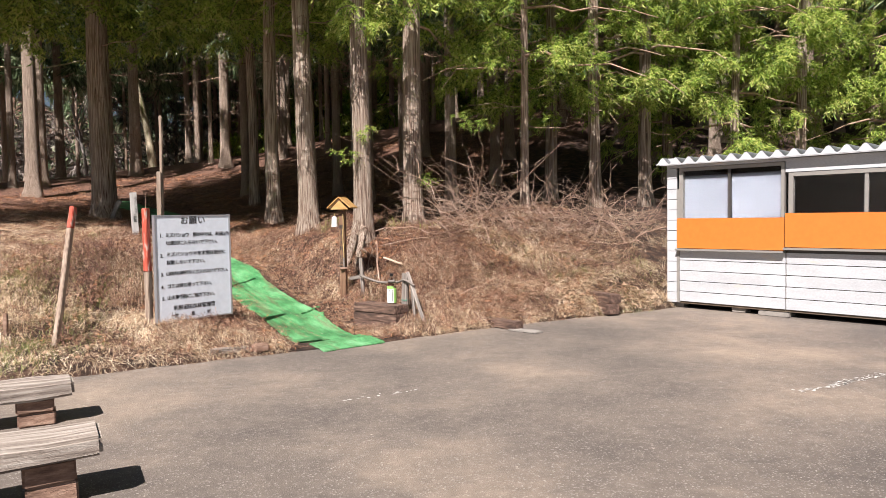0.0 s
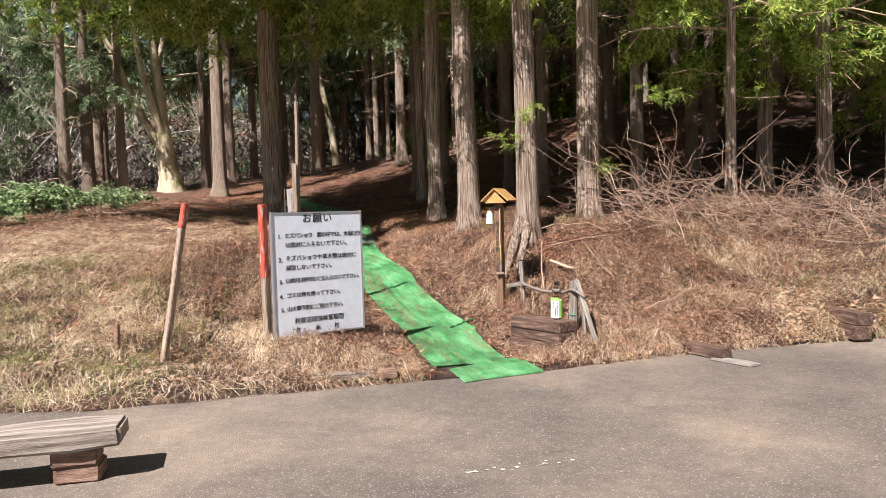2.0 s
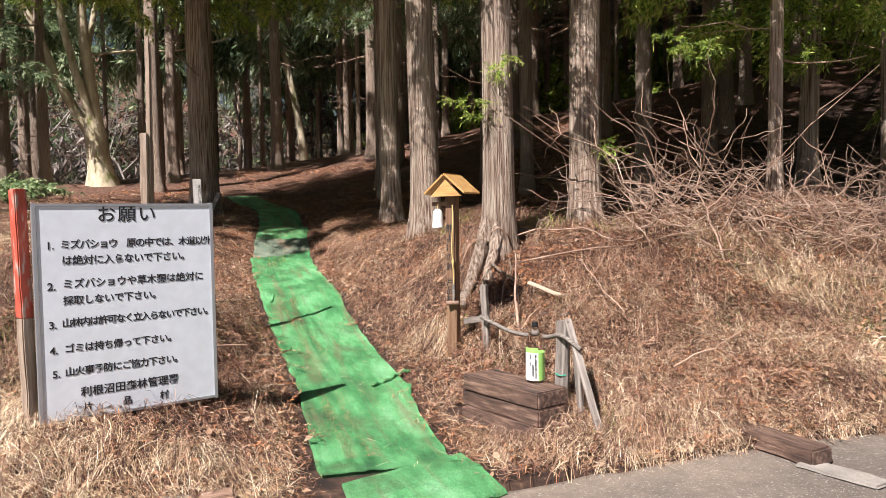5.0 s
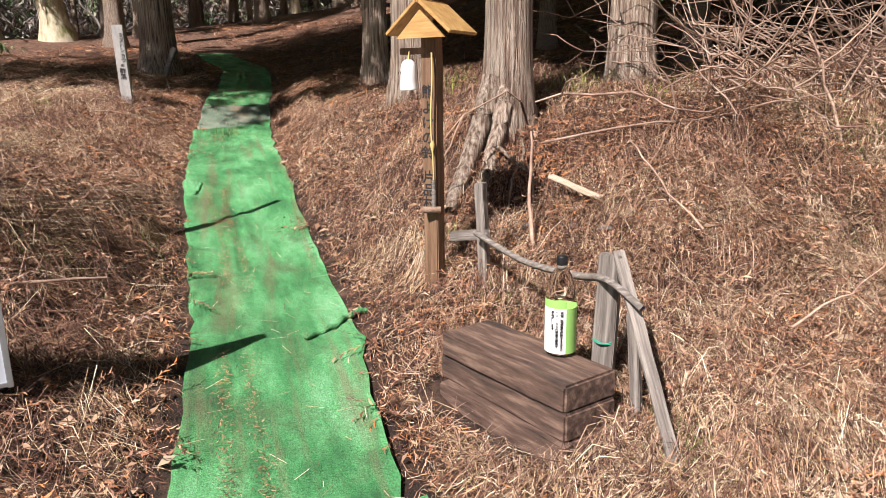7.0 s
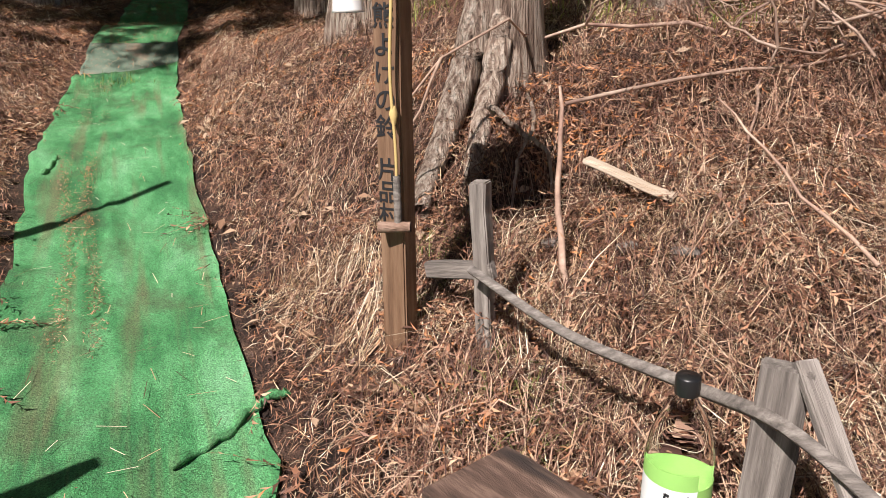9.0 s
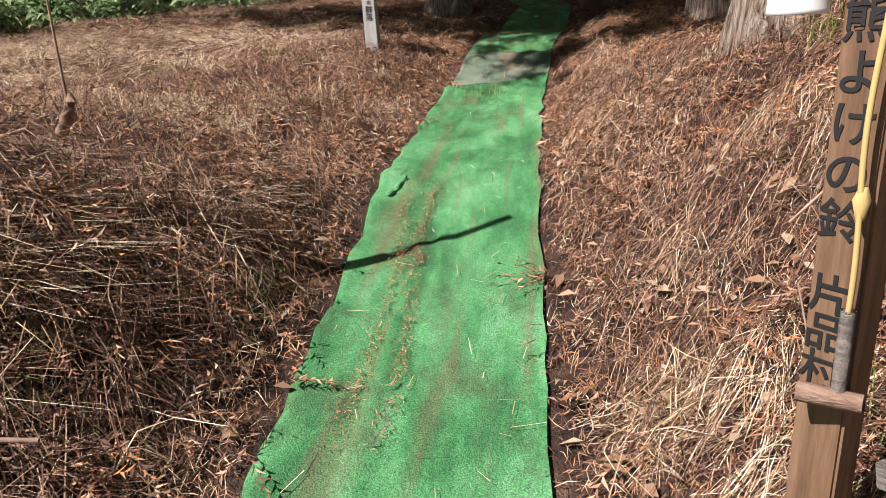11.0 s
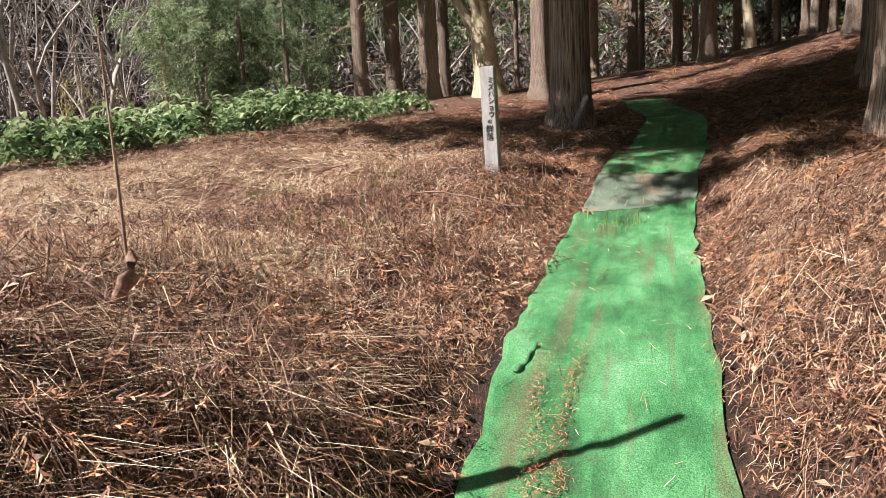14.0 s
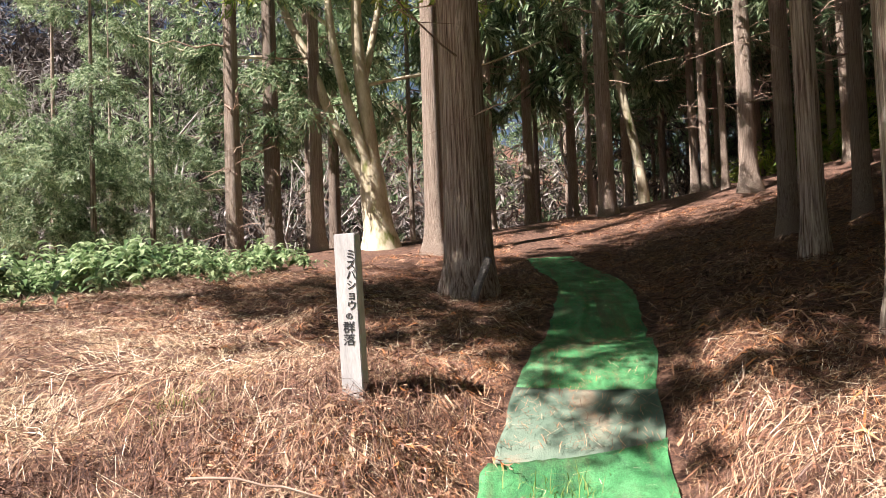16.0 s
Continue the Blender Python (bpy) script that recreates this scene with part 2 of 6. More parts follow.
def leafy(name, stops, through=0.35, patch=0.6, roughness=0.55, low=0.3, high=1.45):
    """Leaves, needles and straws: a colour for each piece, patches over the ground, some light through them."""
    m, n, l, b = material(name)
    geo = n.new("ShaderNodeNewGeometry")
    big = add(n, l, "TexNoise", [("Vector", geo.outputs["Position"]), ("Scale", patch), ("Detail", 3.0)])
    f = add(n, l, "Math", [(0, geo.outputs["Random Per Island"]), (1, big.outputs[0])], operation="ADD")
    f = add(n, l, "MapRange", [(0, f.outputs[0]), (1, low), (2, high)])
    col = ramp(n, l, f.outputs[0], stops)
    l.new(col, b.inputs["Base Color"])
    b.inputs["Roughness"].default_value = roughness
    if through:
        tr = add(n, l, "BsdfTranslucent", [("Color", col)])
        mix = add(n, l, "MixShader", [("Fac", through)])
        l.new(b.outputs[0], mix.inputs[1]), l.new(tr.outputs[0], mix.inputs[2])
        l.new(mix.outputs[0], n["Material Output"].inputs["Surface"])
    return m


STRAW = leafy("dry_straw", [(0.0, (0.04, 0.02, 0.014)), (0.25, (0.17, 0.09, 0.053)), (0.48, (0.44, 0.29, 0.165)), (0.74, (0.7, 0.53, 0.33)), (1.0, (0.9, 0.79, 0.6))], 0.05, 1.9, 0.5, 0.44, 1.36)
STALK = leafy("dead_stalks", [(0.0, (0.025, 0.012, 0.01)), (0.45, (0.085, 0.037, 0.026)), (0.75, (0.22, 0.11, 0.07)), (1.0, (0.48, 0.33, 0.23))], 0.0, 1.1, 0.75)
LITTER = textured("forest_litter", [(0.3, (0.012, 0.007, 0.005)), (0.46, (0.04, 0.021, 0.014)), (0.6, (0.1, 0.055, 0.036)), (0.76, (0.28, 0.18, 0.12))], 7.0, (1, 1, 1), 120.0, 1.0, 0.03, 0.95, 0, True, None, 12.0)
n_, l_, b_ = LITTER.node_tree.nodes, LITTER.node_tree.links, LITTER.node_tree.nodes["Principled BSDF"]
soil_ = b_.inputs["Base Color"].links[0].from_socket
at_ = coords(n_, l_, world_space=True)
axes_ = add(n_, l_, "SeparateXYZ", [("Vector", at_)])
# needle carpet, kept off the near right-hand wood so dark soil deepens its shade
inward_ = add(n_, l_, "Math", [(0, axes_.outputs["X"]), (1, -1.2)], operation="MULTIPLY")
inward_ = add(n_, l_, "Math", [(0, axes_.outputs["Y"]), (1, inward_.outputs[0])], operation="ADD")
drift_ = add(n_, l_, "TexNoise", [("Vector", at_), ("Scale", 0.9), ("Detail", 5.0)])
drift_ = add(n_, l_, "Math", [(0, drift_.outputs[0]), (1, 3.0)], operation="MULTIPLY")
inward_ = add(n_, l_, "Math", [(0, inward_.outputs[0]), (1, drift_.outputs[0])], operation="ADD")
carpet_ = add(n_, l_, "TexNoise", [("Vector", at_), ("Scale", 16.0), ("Detail", 10.0), ("Roughness", 0.75)])
carpet_ = ramp(n_, l_, carpet_.outputs[0], [(0.36, (0.025, 0.012, 0.009)), (0.5, (0.145, 0.072, 0.047)), (0.64, (0.36, 0.2, 0.13))])
l_.new(blend(n_, l_, add(n_, l_, "MapRange", [(0, inward_.outputs[0]), (1, 17.4), (2, 19.4)]).outputs[0], soil_, carpet_), b_.inputs["Base Color"])
NEEDLES = leafy("fallen_cedar_needles", [(0.0, (0.03, 0.013, 0.009)), (0.42, (0.14, 0.062, 0.038)), (0.75, (0.38, 0.185, 0.11)), (0.94, (0.62, 0.42, 0.27)), (1.0, (0.5, 0.2, 0.07))], 0.04, 1.5)
DEAD_LEAF = leafy("dead_leaves", [(0.0, (0.2, 0.1, 0.06)), (0.5, (0.38, 0.24, 0.15)), (1.0, (0.55, 0.42, 0.3))], 0.15, 1.5)
FRESH = leafy("fresh_grass", [(0.0, (0.1, 0.14, 0.03)), (0.5, (0.17, 0.24, 0.05)), (1.0, (0.32, 0.36, 0.12))], 0.3, 1.0)
CEDAR = leafy("cedar_needles", [(0.0, (0.018, 0.04, 0.012)), (0.22, (0.07, 0.135, 0.026)), (0.48, (0.23, 0.36, 0.055)), (0.75, (0.48, 0.62, 0.12)), (1.0, (0.6, 0.6, 0.2))], 0.45, 1.3)
CYPRESS = leafy("cypress_needles", [(0.0, (0.025, 0.05, 0.025)), (0.4, (0.11, 0.18, 0.085)), (0.75, (0.29, 0.39, 0.21)), (1.0, (0.5, 0.56, 0.36))], 0.4, 0.7)
THICKET = leafy("leafless_thicket", [(0.0, (0.02, 0.015, 0.014)), (0.5, (0.065, 0.052, 0.046)), (0.85, (0.17, 0.14, 0.12)), (1.0, (0.36, 0.32, 0.29))], 0.1, 0.35)
BROADLEAF = leafy("broad_leaves", [(0.0, (0.03, 0.065, 0.028)), (0.5, (0.13, 0.22, 0.085)), (1.0, (0.5, 0.6, 0.34))], 0.3, 1.6, 0.3)
SHRUB = leafy("budding_twigs", [(0.0, (0.24, 0.19, 0.08)), (0.5, (0.48, 0.43, 0.19)), (1.0, (0.62, 0.58, 0.3))], 0.3, 0.4)
GREY_TWIG = textured("bare_grey_branches", [(0.3, (0.17, 0.15, 0.14)), (0.55, (0.36, 0.34, 0.31)), (0.78, (0.58, 0.55, 0.51))], 4.0, (1, 1, 1), 40.0, 0.4, 0.005, 0.85, 0.25)
BARK = textured("cedar_bark", [(0.3, (0.075, 0.045, 0.032)), (0.42, (0.29, 0.2, 0.15)), (0.53, (0.52, 0.41, 0.325)), (0.68, (0.76, 0.67, 0.57))], 5.0, (9, 9, 0.32), 12.0, 1.0, 0.06, 0.92, 0.25)
PALE_BARK = textured("pale_mossy_bark", [(0.25, (0.26, 0.21, 0.13)), (0.5, (0.52, 0.45, 0.32)), (0.75, (0.72, 0.66, 0.52))], 3.0, (2, 2, 0.6), 30.0, 0.5, 0.02, 0.85, 0.1, False, ((0.16, 0.17, 0.05), 2.0, 0.58))
TWIG = textured("dead_twigs", [(0.3, (0.17, 0.09, 0.07)), (0.55, (0.4, 0.28, 0.21)), (0.78, (0.64, 0.53, 0.44))], 5.0, (1, 1, 1), 40.0, 0.4, 0.005, 0.85, 0.25)
ASPHALT, n_, l_, b_ = material("worn_asphalt")
c_ = coords(n_, l_, world_space=True)
big_ = add(n_, l_, "TexNoise", [("Vector", c_), ("Scale", 0.45), ("Detail", 6.0), ("Roughness", 0.6)])
mid_ = add(n_, l_, "TexNoise", [("Vector", c_), ("Scale", 9.0), ("Detail", 5.0), ("Roughness", 0.7)])
chip_ = add(n_, l_, "TexVoronoi", [("Vector", c_), ("Scale", 120.0)])
col_ = ramp(n_, l_, big_.outputs[0], [(0.34, (0.085, 0.073, 0.065)), (0.5, (0.142, 0.119, 0.1)), (0.66, (0.25, 0.2, 0.155))])
col_ = tint(n_, l_, col_, mid_.outputs[0], 0.55, 1.45)
col_ = blend(n_, l_, add(n_, l_, "MapRange", [(0, chip_.outputs["Color"]), (1, 0.72), (2, 1.0), (3, 0.0), (4, 0.6)]).outputs[0], col_, (0.46, 0.43, 0.39, 1))
sand_ = add(n_, l_, "TexNoise", [("Vector", c_), ("Scale", 22.0), ("Detail", 6.0), ("Roughness", 0.75)])
col_ = blend(n_, l_, add(n_, l_, "MapRange", [(0, sand_.outputs[0]), (1, 0.62), (2, 0.72)]).outputs[0], col_, (0.5, 0.45, 0.38, 1))
l_.new(col_, b_.inputs["Base Color"])
b_.inputs["Roughness"].default_value = 0.88
relief(n_, l_, b_, chip_.outputs["Distance"], 0.5, 0.006)

TURF, n_, l_, b_ = material("green_artificial_turf")
c_ = coords(n_, l_, world_space=True)
along_ = coords(n_, l_, (1, 1, 1), (0, 0, radians(-33)), True)
pile_ = add(n_, l_, "TexNoise", [("Vector", c_), ("Scale", 170.0), ("Detail", 2.0), ("Roughness", 0.8)])
wear_ = add(n_, l_, "TexNoise", [("Vector", add(n_, l_, "Mapping", [("Vector", along_), ("Scale", (4.0, 1.5, 2.0))]).outputs[0]), ("Scale", 1.0), ("Detail", 9.0), ("Roughness", 0.68)])
ridge_ = add(n_, l_, "TexNoise", [("Vector", add(n_, l_, "Mapping", [("Vector", along_), ("Scale", (13.0, 0.9, 1.0))]).outputs[0]), ("Scale", 1.0), ("Detail", 4.0)])
grime_ = add(n_, l_, "TexNoise", [("Vector", c_), ("Scale", 2.6), ("Detail", 9.0), ("Roughness", 0.72)])
col_ = ramp(n_, l_, wear_.outputs[0], [(0.33, (0.022, 0.115, 0.04)), (0.45, (0.05, 0.25, 0.082)), (0.55, (0.105, 0.375, 0.145)), (0.68, (0.2, 0.5, 0.25))])
col_ = blend(n_, l_, add(n_, l_, "MapRange", [(0, grime_.outputs[0]), (1, 0.5), (2, 0.66), (3, 0.0), (4, 0.66)]).outputs[0], col_, (0.075, 0.1, 0.045, 1))
col_ = blend(n_, l_, add(n_, l_, "MapRange", [(0, ridge_.outputs[0]), (1, 0.54), (2, 0.7), (3, 0.0), (4, 0.55)]).outputs[0], col_, (0.2, 0.15, 0.085, 1))
col_ = tint(n_, l_, col_, add(n_, l_, "MapRange", [(0, pile_.outputs[0]), (1, 0.32), (2, 0.68)]).outputs[0], 0.42, 1.5)
l_.new(col_, b_.inputs["Base Color"])
b_.inputs["Roughness"].default_value = 0.7
tufted_ = add(n_, l_, "TexNoise", [("Vector", c_), ("Scale", 150.0), ("Detail", 4.0), ("Roughness", 0.75)])
crease_ = add(n_, l_, "Math", [(0, ridge_.outputs[0]), (1, tufted_.outputs[0])], operation="ADD")
relief(n_, l_, b_, crease_.outputs[0], 0.7, 0.02)
FADED_TURF = textured("faded_turf", [(0.3, (0.06, 0.11, 0.075)), (0.55, (0.14, 0.19, 0.14)), (0.8, (0.25, 0.27, 0.22))], 3.0, (1, 1, 1), 120.0, 0.5, 0.008, 0.85, 0, True, ((0.3, 0.22, 0.15), 3.0, 0.6))
OLD_WOOD = textured("weathered_grey_wood", [(0.28, (0.065, 0.057, 0.05)), (0.5, (0.2, 0.175, 0.155)), (0.72, (0.38, 0.345, 0.31))], 3.0, (1.0, 20, 20), 30.0, 0.6, 0.006, 0.85, 0.12)
BENCH_WOOD = textured("sun_bleached_bench_wood", [(0.3, (0.12, 0.095, 0.08)), (0.47, (0.31, 0.265, 0.225)), (0.68, (0.5, 0.46, 0.41))], 2.5, (0.8, 14, 14), 26.0, 0.7, 0.008, 0.85, 0.08)
DARK_TIMBER = textured("dark_treated_timber", [(0.3, (0.03, 0.018, 0.014)), (0.5, (0.115, 0.068, 0.05)), (0.75, (0.3, 0.2, 0.15))], 3.0, (1.6, 12, 12), 34.0, 0.9, 0.007, 0.8, 0.14, False, ((0.03, 0.02, 0.017), 0.9, 0.6))
BLOCK_WOOD = textured("old_timber_block", [(0.25, (0.09, 0.05, 0.036)), (0.5, (0.25, 0.155, 0.11)), (0.75, (0.43, 0.31, 0.235))], 4.0, (2.0, 7, 7), 30.0, 0.7, 0.007, 0.85, 0.2)
POST_WOOD = textured("brown_stained_post", [(0.3, (0.095, 0.05, 0.028)), (0.5, (0.175, 0.098, 0.055)), (0.75, (0.27, 0.17, 0.105))], 3.0, (14, 14, 1.0), 30.0, 0.4, 0.004, 0.7)
ROOF_WOOD = textured("varnished_roof_board", [(0.3, (0.33, 0.17, 0.06)), (0.55, (0.5, 0.3, 0.11)), (0.8, (0.62, 0.42, 0.19))], 3.0, (1.2, 12, 12), 30.0, 0.3, 0.003, 0.45)
UPRIGHT_WOOD = textured("bare_stake_wood", [(0.3, (0.17, 0.12, 0.09)), (0.55, (0.33, 0.26, 0.2)), (0.8, (0.48, 0.41, 0.34))], 3.0, (14, 14, 1.0), 30.0, 0.5, 0.005, 0.85, 0.1)
RED_PAINT = textured("flaking_red_paint", [(0.3, (0.3, 0.05, 0.03)), (0.6, (0.45, 0.085, 0.05)), (0.8, (0.52, 0.2, 0.14))], 5.0, (4, 4, 1), 50.0, 0.4, 0.004, 0.7, 0, False, ((0.4, 0.33, 0.28), 7.0, 0.54))
BOARD_WHITE = plain("painted_sign_board", (0.7, 0.77, 0.85), 0.4)
BOARD_EDGE = plain("grey_aluminium_edge", (0.42, 0.44, 0.47), 0.4, 0.6)
INK = plain("black_brush_paint", (0.015, 0.015, 0.017), 0.6)
WHITE_POST = textured("whitewashed_post", [(0.3, (0.33, 0.32, 0.31)), (0.6, (0.47, 0.46, 0.45)), (0.8, (0.56, 0.55, 0.54))], 4.0, (5, 5, 1), 40.0, 0.3, 0.004, 0.75)
SIDING = textured("white_painted_siding", [(0.3, (0.42, 0.44, 0.465)), (0.6, (0.5, 0.525, 0.55)), (0.8, (0.55, 0.575, 0.6))], 1.5, (1, 1, 2.5), 40.0, 0.12, 0.004, 0.5, 0, False, ((0.55, 0.5, 0.42), 2.2, 0.66))
ORANGE = plain("orange_panel", (0.58, 0.175, 0.03), 0.45)
HUT_FRAME = plain("weathered_window_frame", (0.3, 0.29, 0.27), 0.5, 0.3)
DARK_METAL = plain("dark_sash", (0.08, 0.075, 0.07), 0.45, 0.4)
BLIND = plain("white_roller_blind", (0.2, 0.23, 0.28), 0.7)
# inside boards coloured dark, so the room's dimness is in the paint
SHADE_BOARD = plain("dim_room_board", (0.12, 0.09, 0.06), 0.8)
CONCRETE = textured("old_concrete", [(0.3, (0.16, 0.15, 0.135)), (0.6, (0.28, 0.26, 0.235)), (0.8, (0.38, 0.36, 0.32))], 5.0, (1, 1, 1), 60.0, 0.5, 0.008, 0.9)
WHITE_CERAMIC = plain("white_enamel_bell", (0.82, 0.83, 0.82), 0.3)
ROPE = plain("yellow_rope", (0.6, 0.45, 0.18), 0.8)
BLACK_CAP = plain("black_plastic_cap", (0.012, 0.012, 0.013), 0.35)
LABEL_WHITE = plain("white_paper_label", (0.8, 0.82, 0.82), 0.5)
LABEL_GREEN = plain("green_paper_label", (0.3, 0.6, 0.15), 0.5)
GREEN_WIRE = plain("green_wire", (0.02, 0.3, 0.2), 0.4)
STONE = textured("pale_stone", [(0.3, (0.3, 0.28, 0.25)), (0.7, (0.55, 0.53, 0.48))], 8.0, (1, 1, 1), 60.0, 0.5, 0.01, 0.85)
ROAD_PAINT = textured("worn_road_paint", [(0.3, (0.4, 0.39, 0.37)), (0.7, (0.62, 0.61, 0.58))], 12.0, (1, 1, 1), 80.0, 0.4, 0.003, 0.85)
PET, n_, l_, b_ = material("clear_plastic")
b_.inputs["Transmission Weight"].default_value, b_.inputs["Roughness"].default_value, b_.inputs["IOR"].default_value = 1.0, 0.03, 1.07
GLASS, n_, l_, b_ = material("window_glass")
b_.inputs["Transmission Weight"].default_value, b_.inputs["Roughness"].default_value, b_.inputs["IOR"].default_value = 1.0, 0.01, 1.2

# ---- ground ----
def spread(lo, hi, step, reach, grow=1.22):
    """Even steps from lo to hi, growing ones beyond, out to reach."""
    core = list(np.arange(lo, hi + step / 2, step))
    d, a, b = step, core[0], core[-1]
    left, right = [], []
    while b < reach or a > -reach:
        d *= grow
        a, b = a - d, b + d
        left.append(a), right.append(b)
    return np.array(left[::-1] + core + right)


def sheet(xs, ys, zf, flip=False):
    gx, gy = np.meshgrid(xs, ys)
    v = np.stack([gx, gy, zf(gx, gy)], -1).reshape(-1, 3)
    i, j = np.meshgrid(np.arange(len(ys) - 1), np.arange(len(xs) - 1), indexing="ij")
    a = i * len(xs) + j
    return v, np.stack([a, a + 1, a + len(xs) + 1, a + len(xs)], -1).reshape(-1, 4)


ground = part("ground", np_mesh("ground", *sheet(spread(-8.5, 4.2, 0.055, 900), spread(6.0, 16.0, 0.055, 900), ground_z)), LITTER, None, "brown forest floor and dry grassy bank rising into the wood", True)
tagged(ground, "", "ground", "", "structure")

# asphalt: one slab whose far edge follows the bank, worn and uneven
ax = spread(-7.0, 4.0, 0.07, 600)
edge = edge_y(ax) + 0.06 * waves(ax * 3, ax * 0 + 2) - 0.02
cols = []
for x, e in zip(ax, edge):
    y = np.concatenate([e - np.array([900, 300, 90, 30, 12, 6, 3, 1.5, 0.8, 0.4, 0.15, 0.05]), [e, e + 0.03]])
    z = np.zeros(len(y))
    z[-1] = -0.06
    cols.append(np.stack([np.full(len(y), x), y, z], -1))
vs = np.stack(cols, 1)
i, j = np.meshgrid(np.arange(vs.shape[0] - 1), np.arange(vs.shape[1] - 1), indexing="ij")
a = i * vs.shape[1] + j
road = part("road", np_mesh("road", vs.reshape(-1, 3), np.stack([a, a + 1, a + vs.shape[1] + 1, a + vs.shape[1]], -1).reshape(-1, 4)), ASPHALT, None, "grey worn asphalt parking area with pale grit")
tagged(road, "", "asphalt", "", "structure")


# worn remains of a painted line on the asphalt
def paint_flecks(name, a, b, count, width):
    """Broken flakes of road paint between two places."""
    v, f = [], []
    a, b = np.array(a), np.array(b)
    d = (b - a) / np.linalg.norm(b - a)
    n = np.array([-d[1], d[0]])
    for k in range(count):
        c = a + (b - a) * R.random() + n * R.normal(0, width / 3)
        r = R.uniform(0.004, 0.017)
        ang = np.sort(R.uniform(0, 6.28, 6))
        ring = c + (np.cos(ang) * r * R.uniform(1, 2))[:, None] * d + (np.sin(ang) * r)[:, None] * n
        v.append(np.c_[ring, np.full(6, 0.0042)])
        f.append(np.arange(6) + 6 * k)
    ob = part(name, np_mesh(name, np.concatenate(v), np.array(f)), ROAD_PAINT)
    return tagged(ob, "worn flakes of white road paint on the asphalt", "road marking", "", "structure")


paint_flecks("road_marking", (2.75, 5.42), (3.75, 5.96), 130, 0.07)
paint_flecks("road_marking", (-0.8, 5.38), (-0.2, 5.68), 22, 0.05)

# ---- turf matting on the path ----
def mat_line(s0, s1, n):
    """Points and sideways directions along the path, s in parts of its whole length."""
    line = spline(PATH, 40)
    length = np.concatenate([[0], np.cumsum(np.linalg.norm(np.diff(line, axis=0), axis=1))])
    s = np.linspace(s0, s1, n)
    p = np.stack([np.interp(s, length, line[:, k]) for k in (0, 1)], -1)
    d = np.gradient(p, axis=0)
    d /= np.linalg.norm(d, axis=1)[:, None]
    return s, p, np.stack([d[:, 1], -d[:, 0]], -1)


def turf_strip(name, s0, s1, half, material_, label, lift=0.02, skew=0.0, seed=1):
    """A mat of artificial turf with folds, frayed sides and a thickness."""
    rg = np.random.default_rng(seed)
    n, m = int((s1 - s0) / 0.035), 31
    s, p, side = mat_line(s0, s1, n)
    across = np.linspace(-1, 1, m)
    fray = [np.interp(np.arange(n), np.arange(0, n + 4, 4), rg.normal(0, 0.009, len(np.arange(0, n + 4, 4)))) for _ in (0, 1)]
    slim = half - 0.03 * np.exp(-s / 1.2)[:, None]
    w = slim + np.where(across[None, :] > 0, fray[0][:, None], fray[1][:, None])
    q = p[:, None] + side[:, None] * (across[None, :] * w)[..., None]
    if skew:
        d = np.stack([-side[:, 1], side[:, 0]], -1)
        ease = np.clip((s - s0) / (s1 - s0) * 3 - 2, 0, 1)
        q = q + d[:, None] * (skew * across[None, :] * ease[:, None])[..., None]
    z = trodden(q[..., 0], q[..., 1]) + lift
    u, t = across[None, :], s[:, None]
    folds = 0.024 * np.exp(-((u + 0.3 + 0.03 * np.sin(3 * t)) / 0.07) ** 2) * np.exp(-((t - s0 - 2.5) / 0.7) ** 2)
    folds += 0.018 * np.exp(-((u + 0.02 + 0.04 * np.sin(2 * t)) / 0.08) ** 2) * np.exp(-((t - s0 - 2.9) / 0.6) ** 2)
    folds += 0.02 * np.exp(-((t - s0 - 3.15 - 0.12 * u * u) / 0.03) ** 2) * np.clip(0.7 - np.abs(u + 0.2), 0, 1)
    folds += 0.02 * np.exp(-((t - s0 - 4.55 + 0.25 * u * u) / 0.06) ** 2) * np.clip(1.1 - np.abs(u), 0, 1)
    folds += 0.030 * np.exp(-((t - s0 - 3.85) / 0.1) ** 2) * np.exp(-((u + 0.9) / 0.16) ** 2)
    folds += 0.010 * np.exp(-((u + 0.25 + 0.05 * np.sin(3 * t)) / 0.06) ** 2) * np.clip(np.sin(1.1 * t + 1), 0, 1)
    folds += 0.008 * np.exp(-((u + 0.5 + 0.06 * np.sin(2.3 * t + 1)) / 0.05) ** 2) * np.clip(np.sin(0.9 * t + 2), 0, 1)
    folds += 0.022 * np.exp(-((t - s0 - 1.1 - 0.18 * u) / 0.035) ** 2) * np.clip(0.6 * u + 0.45, 0, 1)
    folds += 0.016 * np.exp(-((t - s0 - 2.55 + 0.1 * u) / 0.04) ** 2) * np.clip(0.4 - u, 0, 1)
    folds += 0.015 * np.exp(-((t - s0 - 3.55) / 0.09) ** 2) * np.exp(-((u + 0.97) / 0.14) ** 2)
    z = z + folds + 0.004 * waves(q[..., 0] * 2, q[..., 1] * 2)
    top = np.concatenate([q, z[..., None]], -1)
    low = top - np.array([0, 0, 0.035])
    v = np.concatenate([top.reshape(-1, 3), low.reshape(-1, 3)])
    i, j = np.meshgrid(np.arange(n - 1), np.arange(m - 1), indexing="ij")
    a = (i * m + j).ravel()
    f = [np.stack([a, a + 1, a + m + 1, a + m], -1)]
    rim = [k * m for k in range(n)], [k * m + m - 1 for k in range(n)], list(range(m)), list(range((n - 1) * m, n * m))
    for r in rim:
        r = np.array(r)
        f.append(np.stack([r[:-1], r[1:], r[1:] + n * m, r[:-1] + n * m], -1))
    ob = part(name, np_mesh(name, v, np.concatenate(f)), material_, None, "", True)
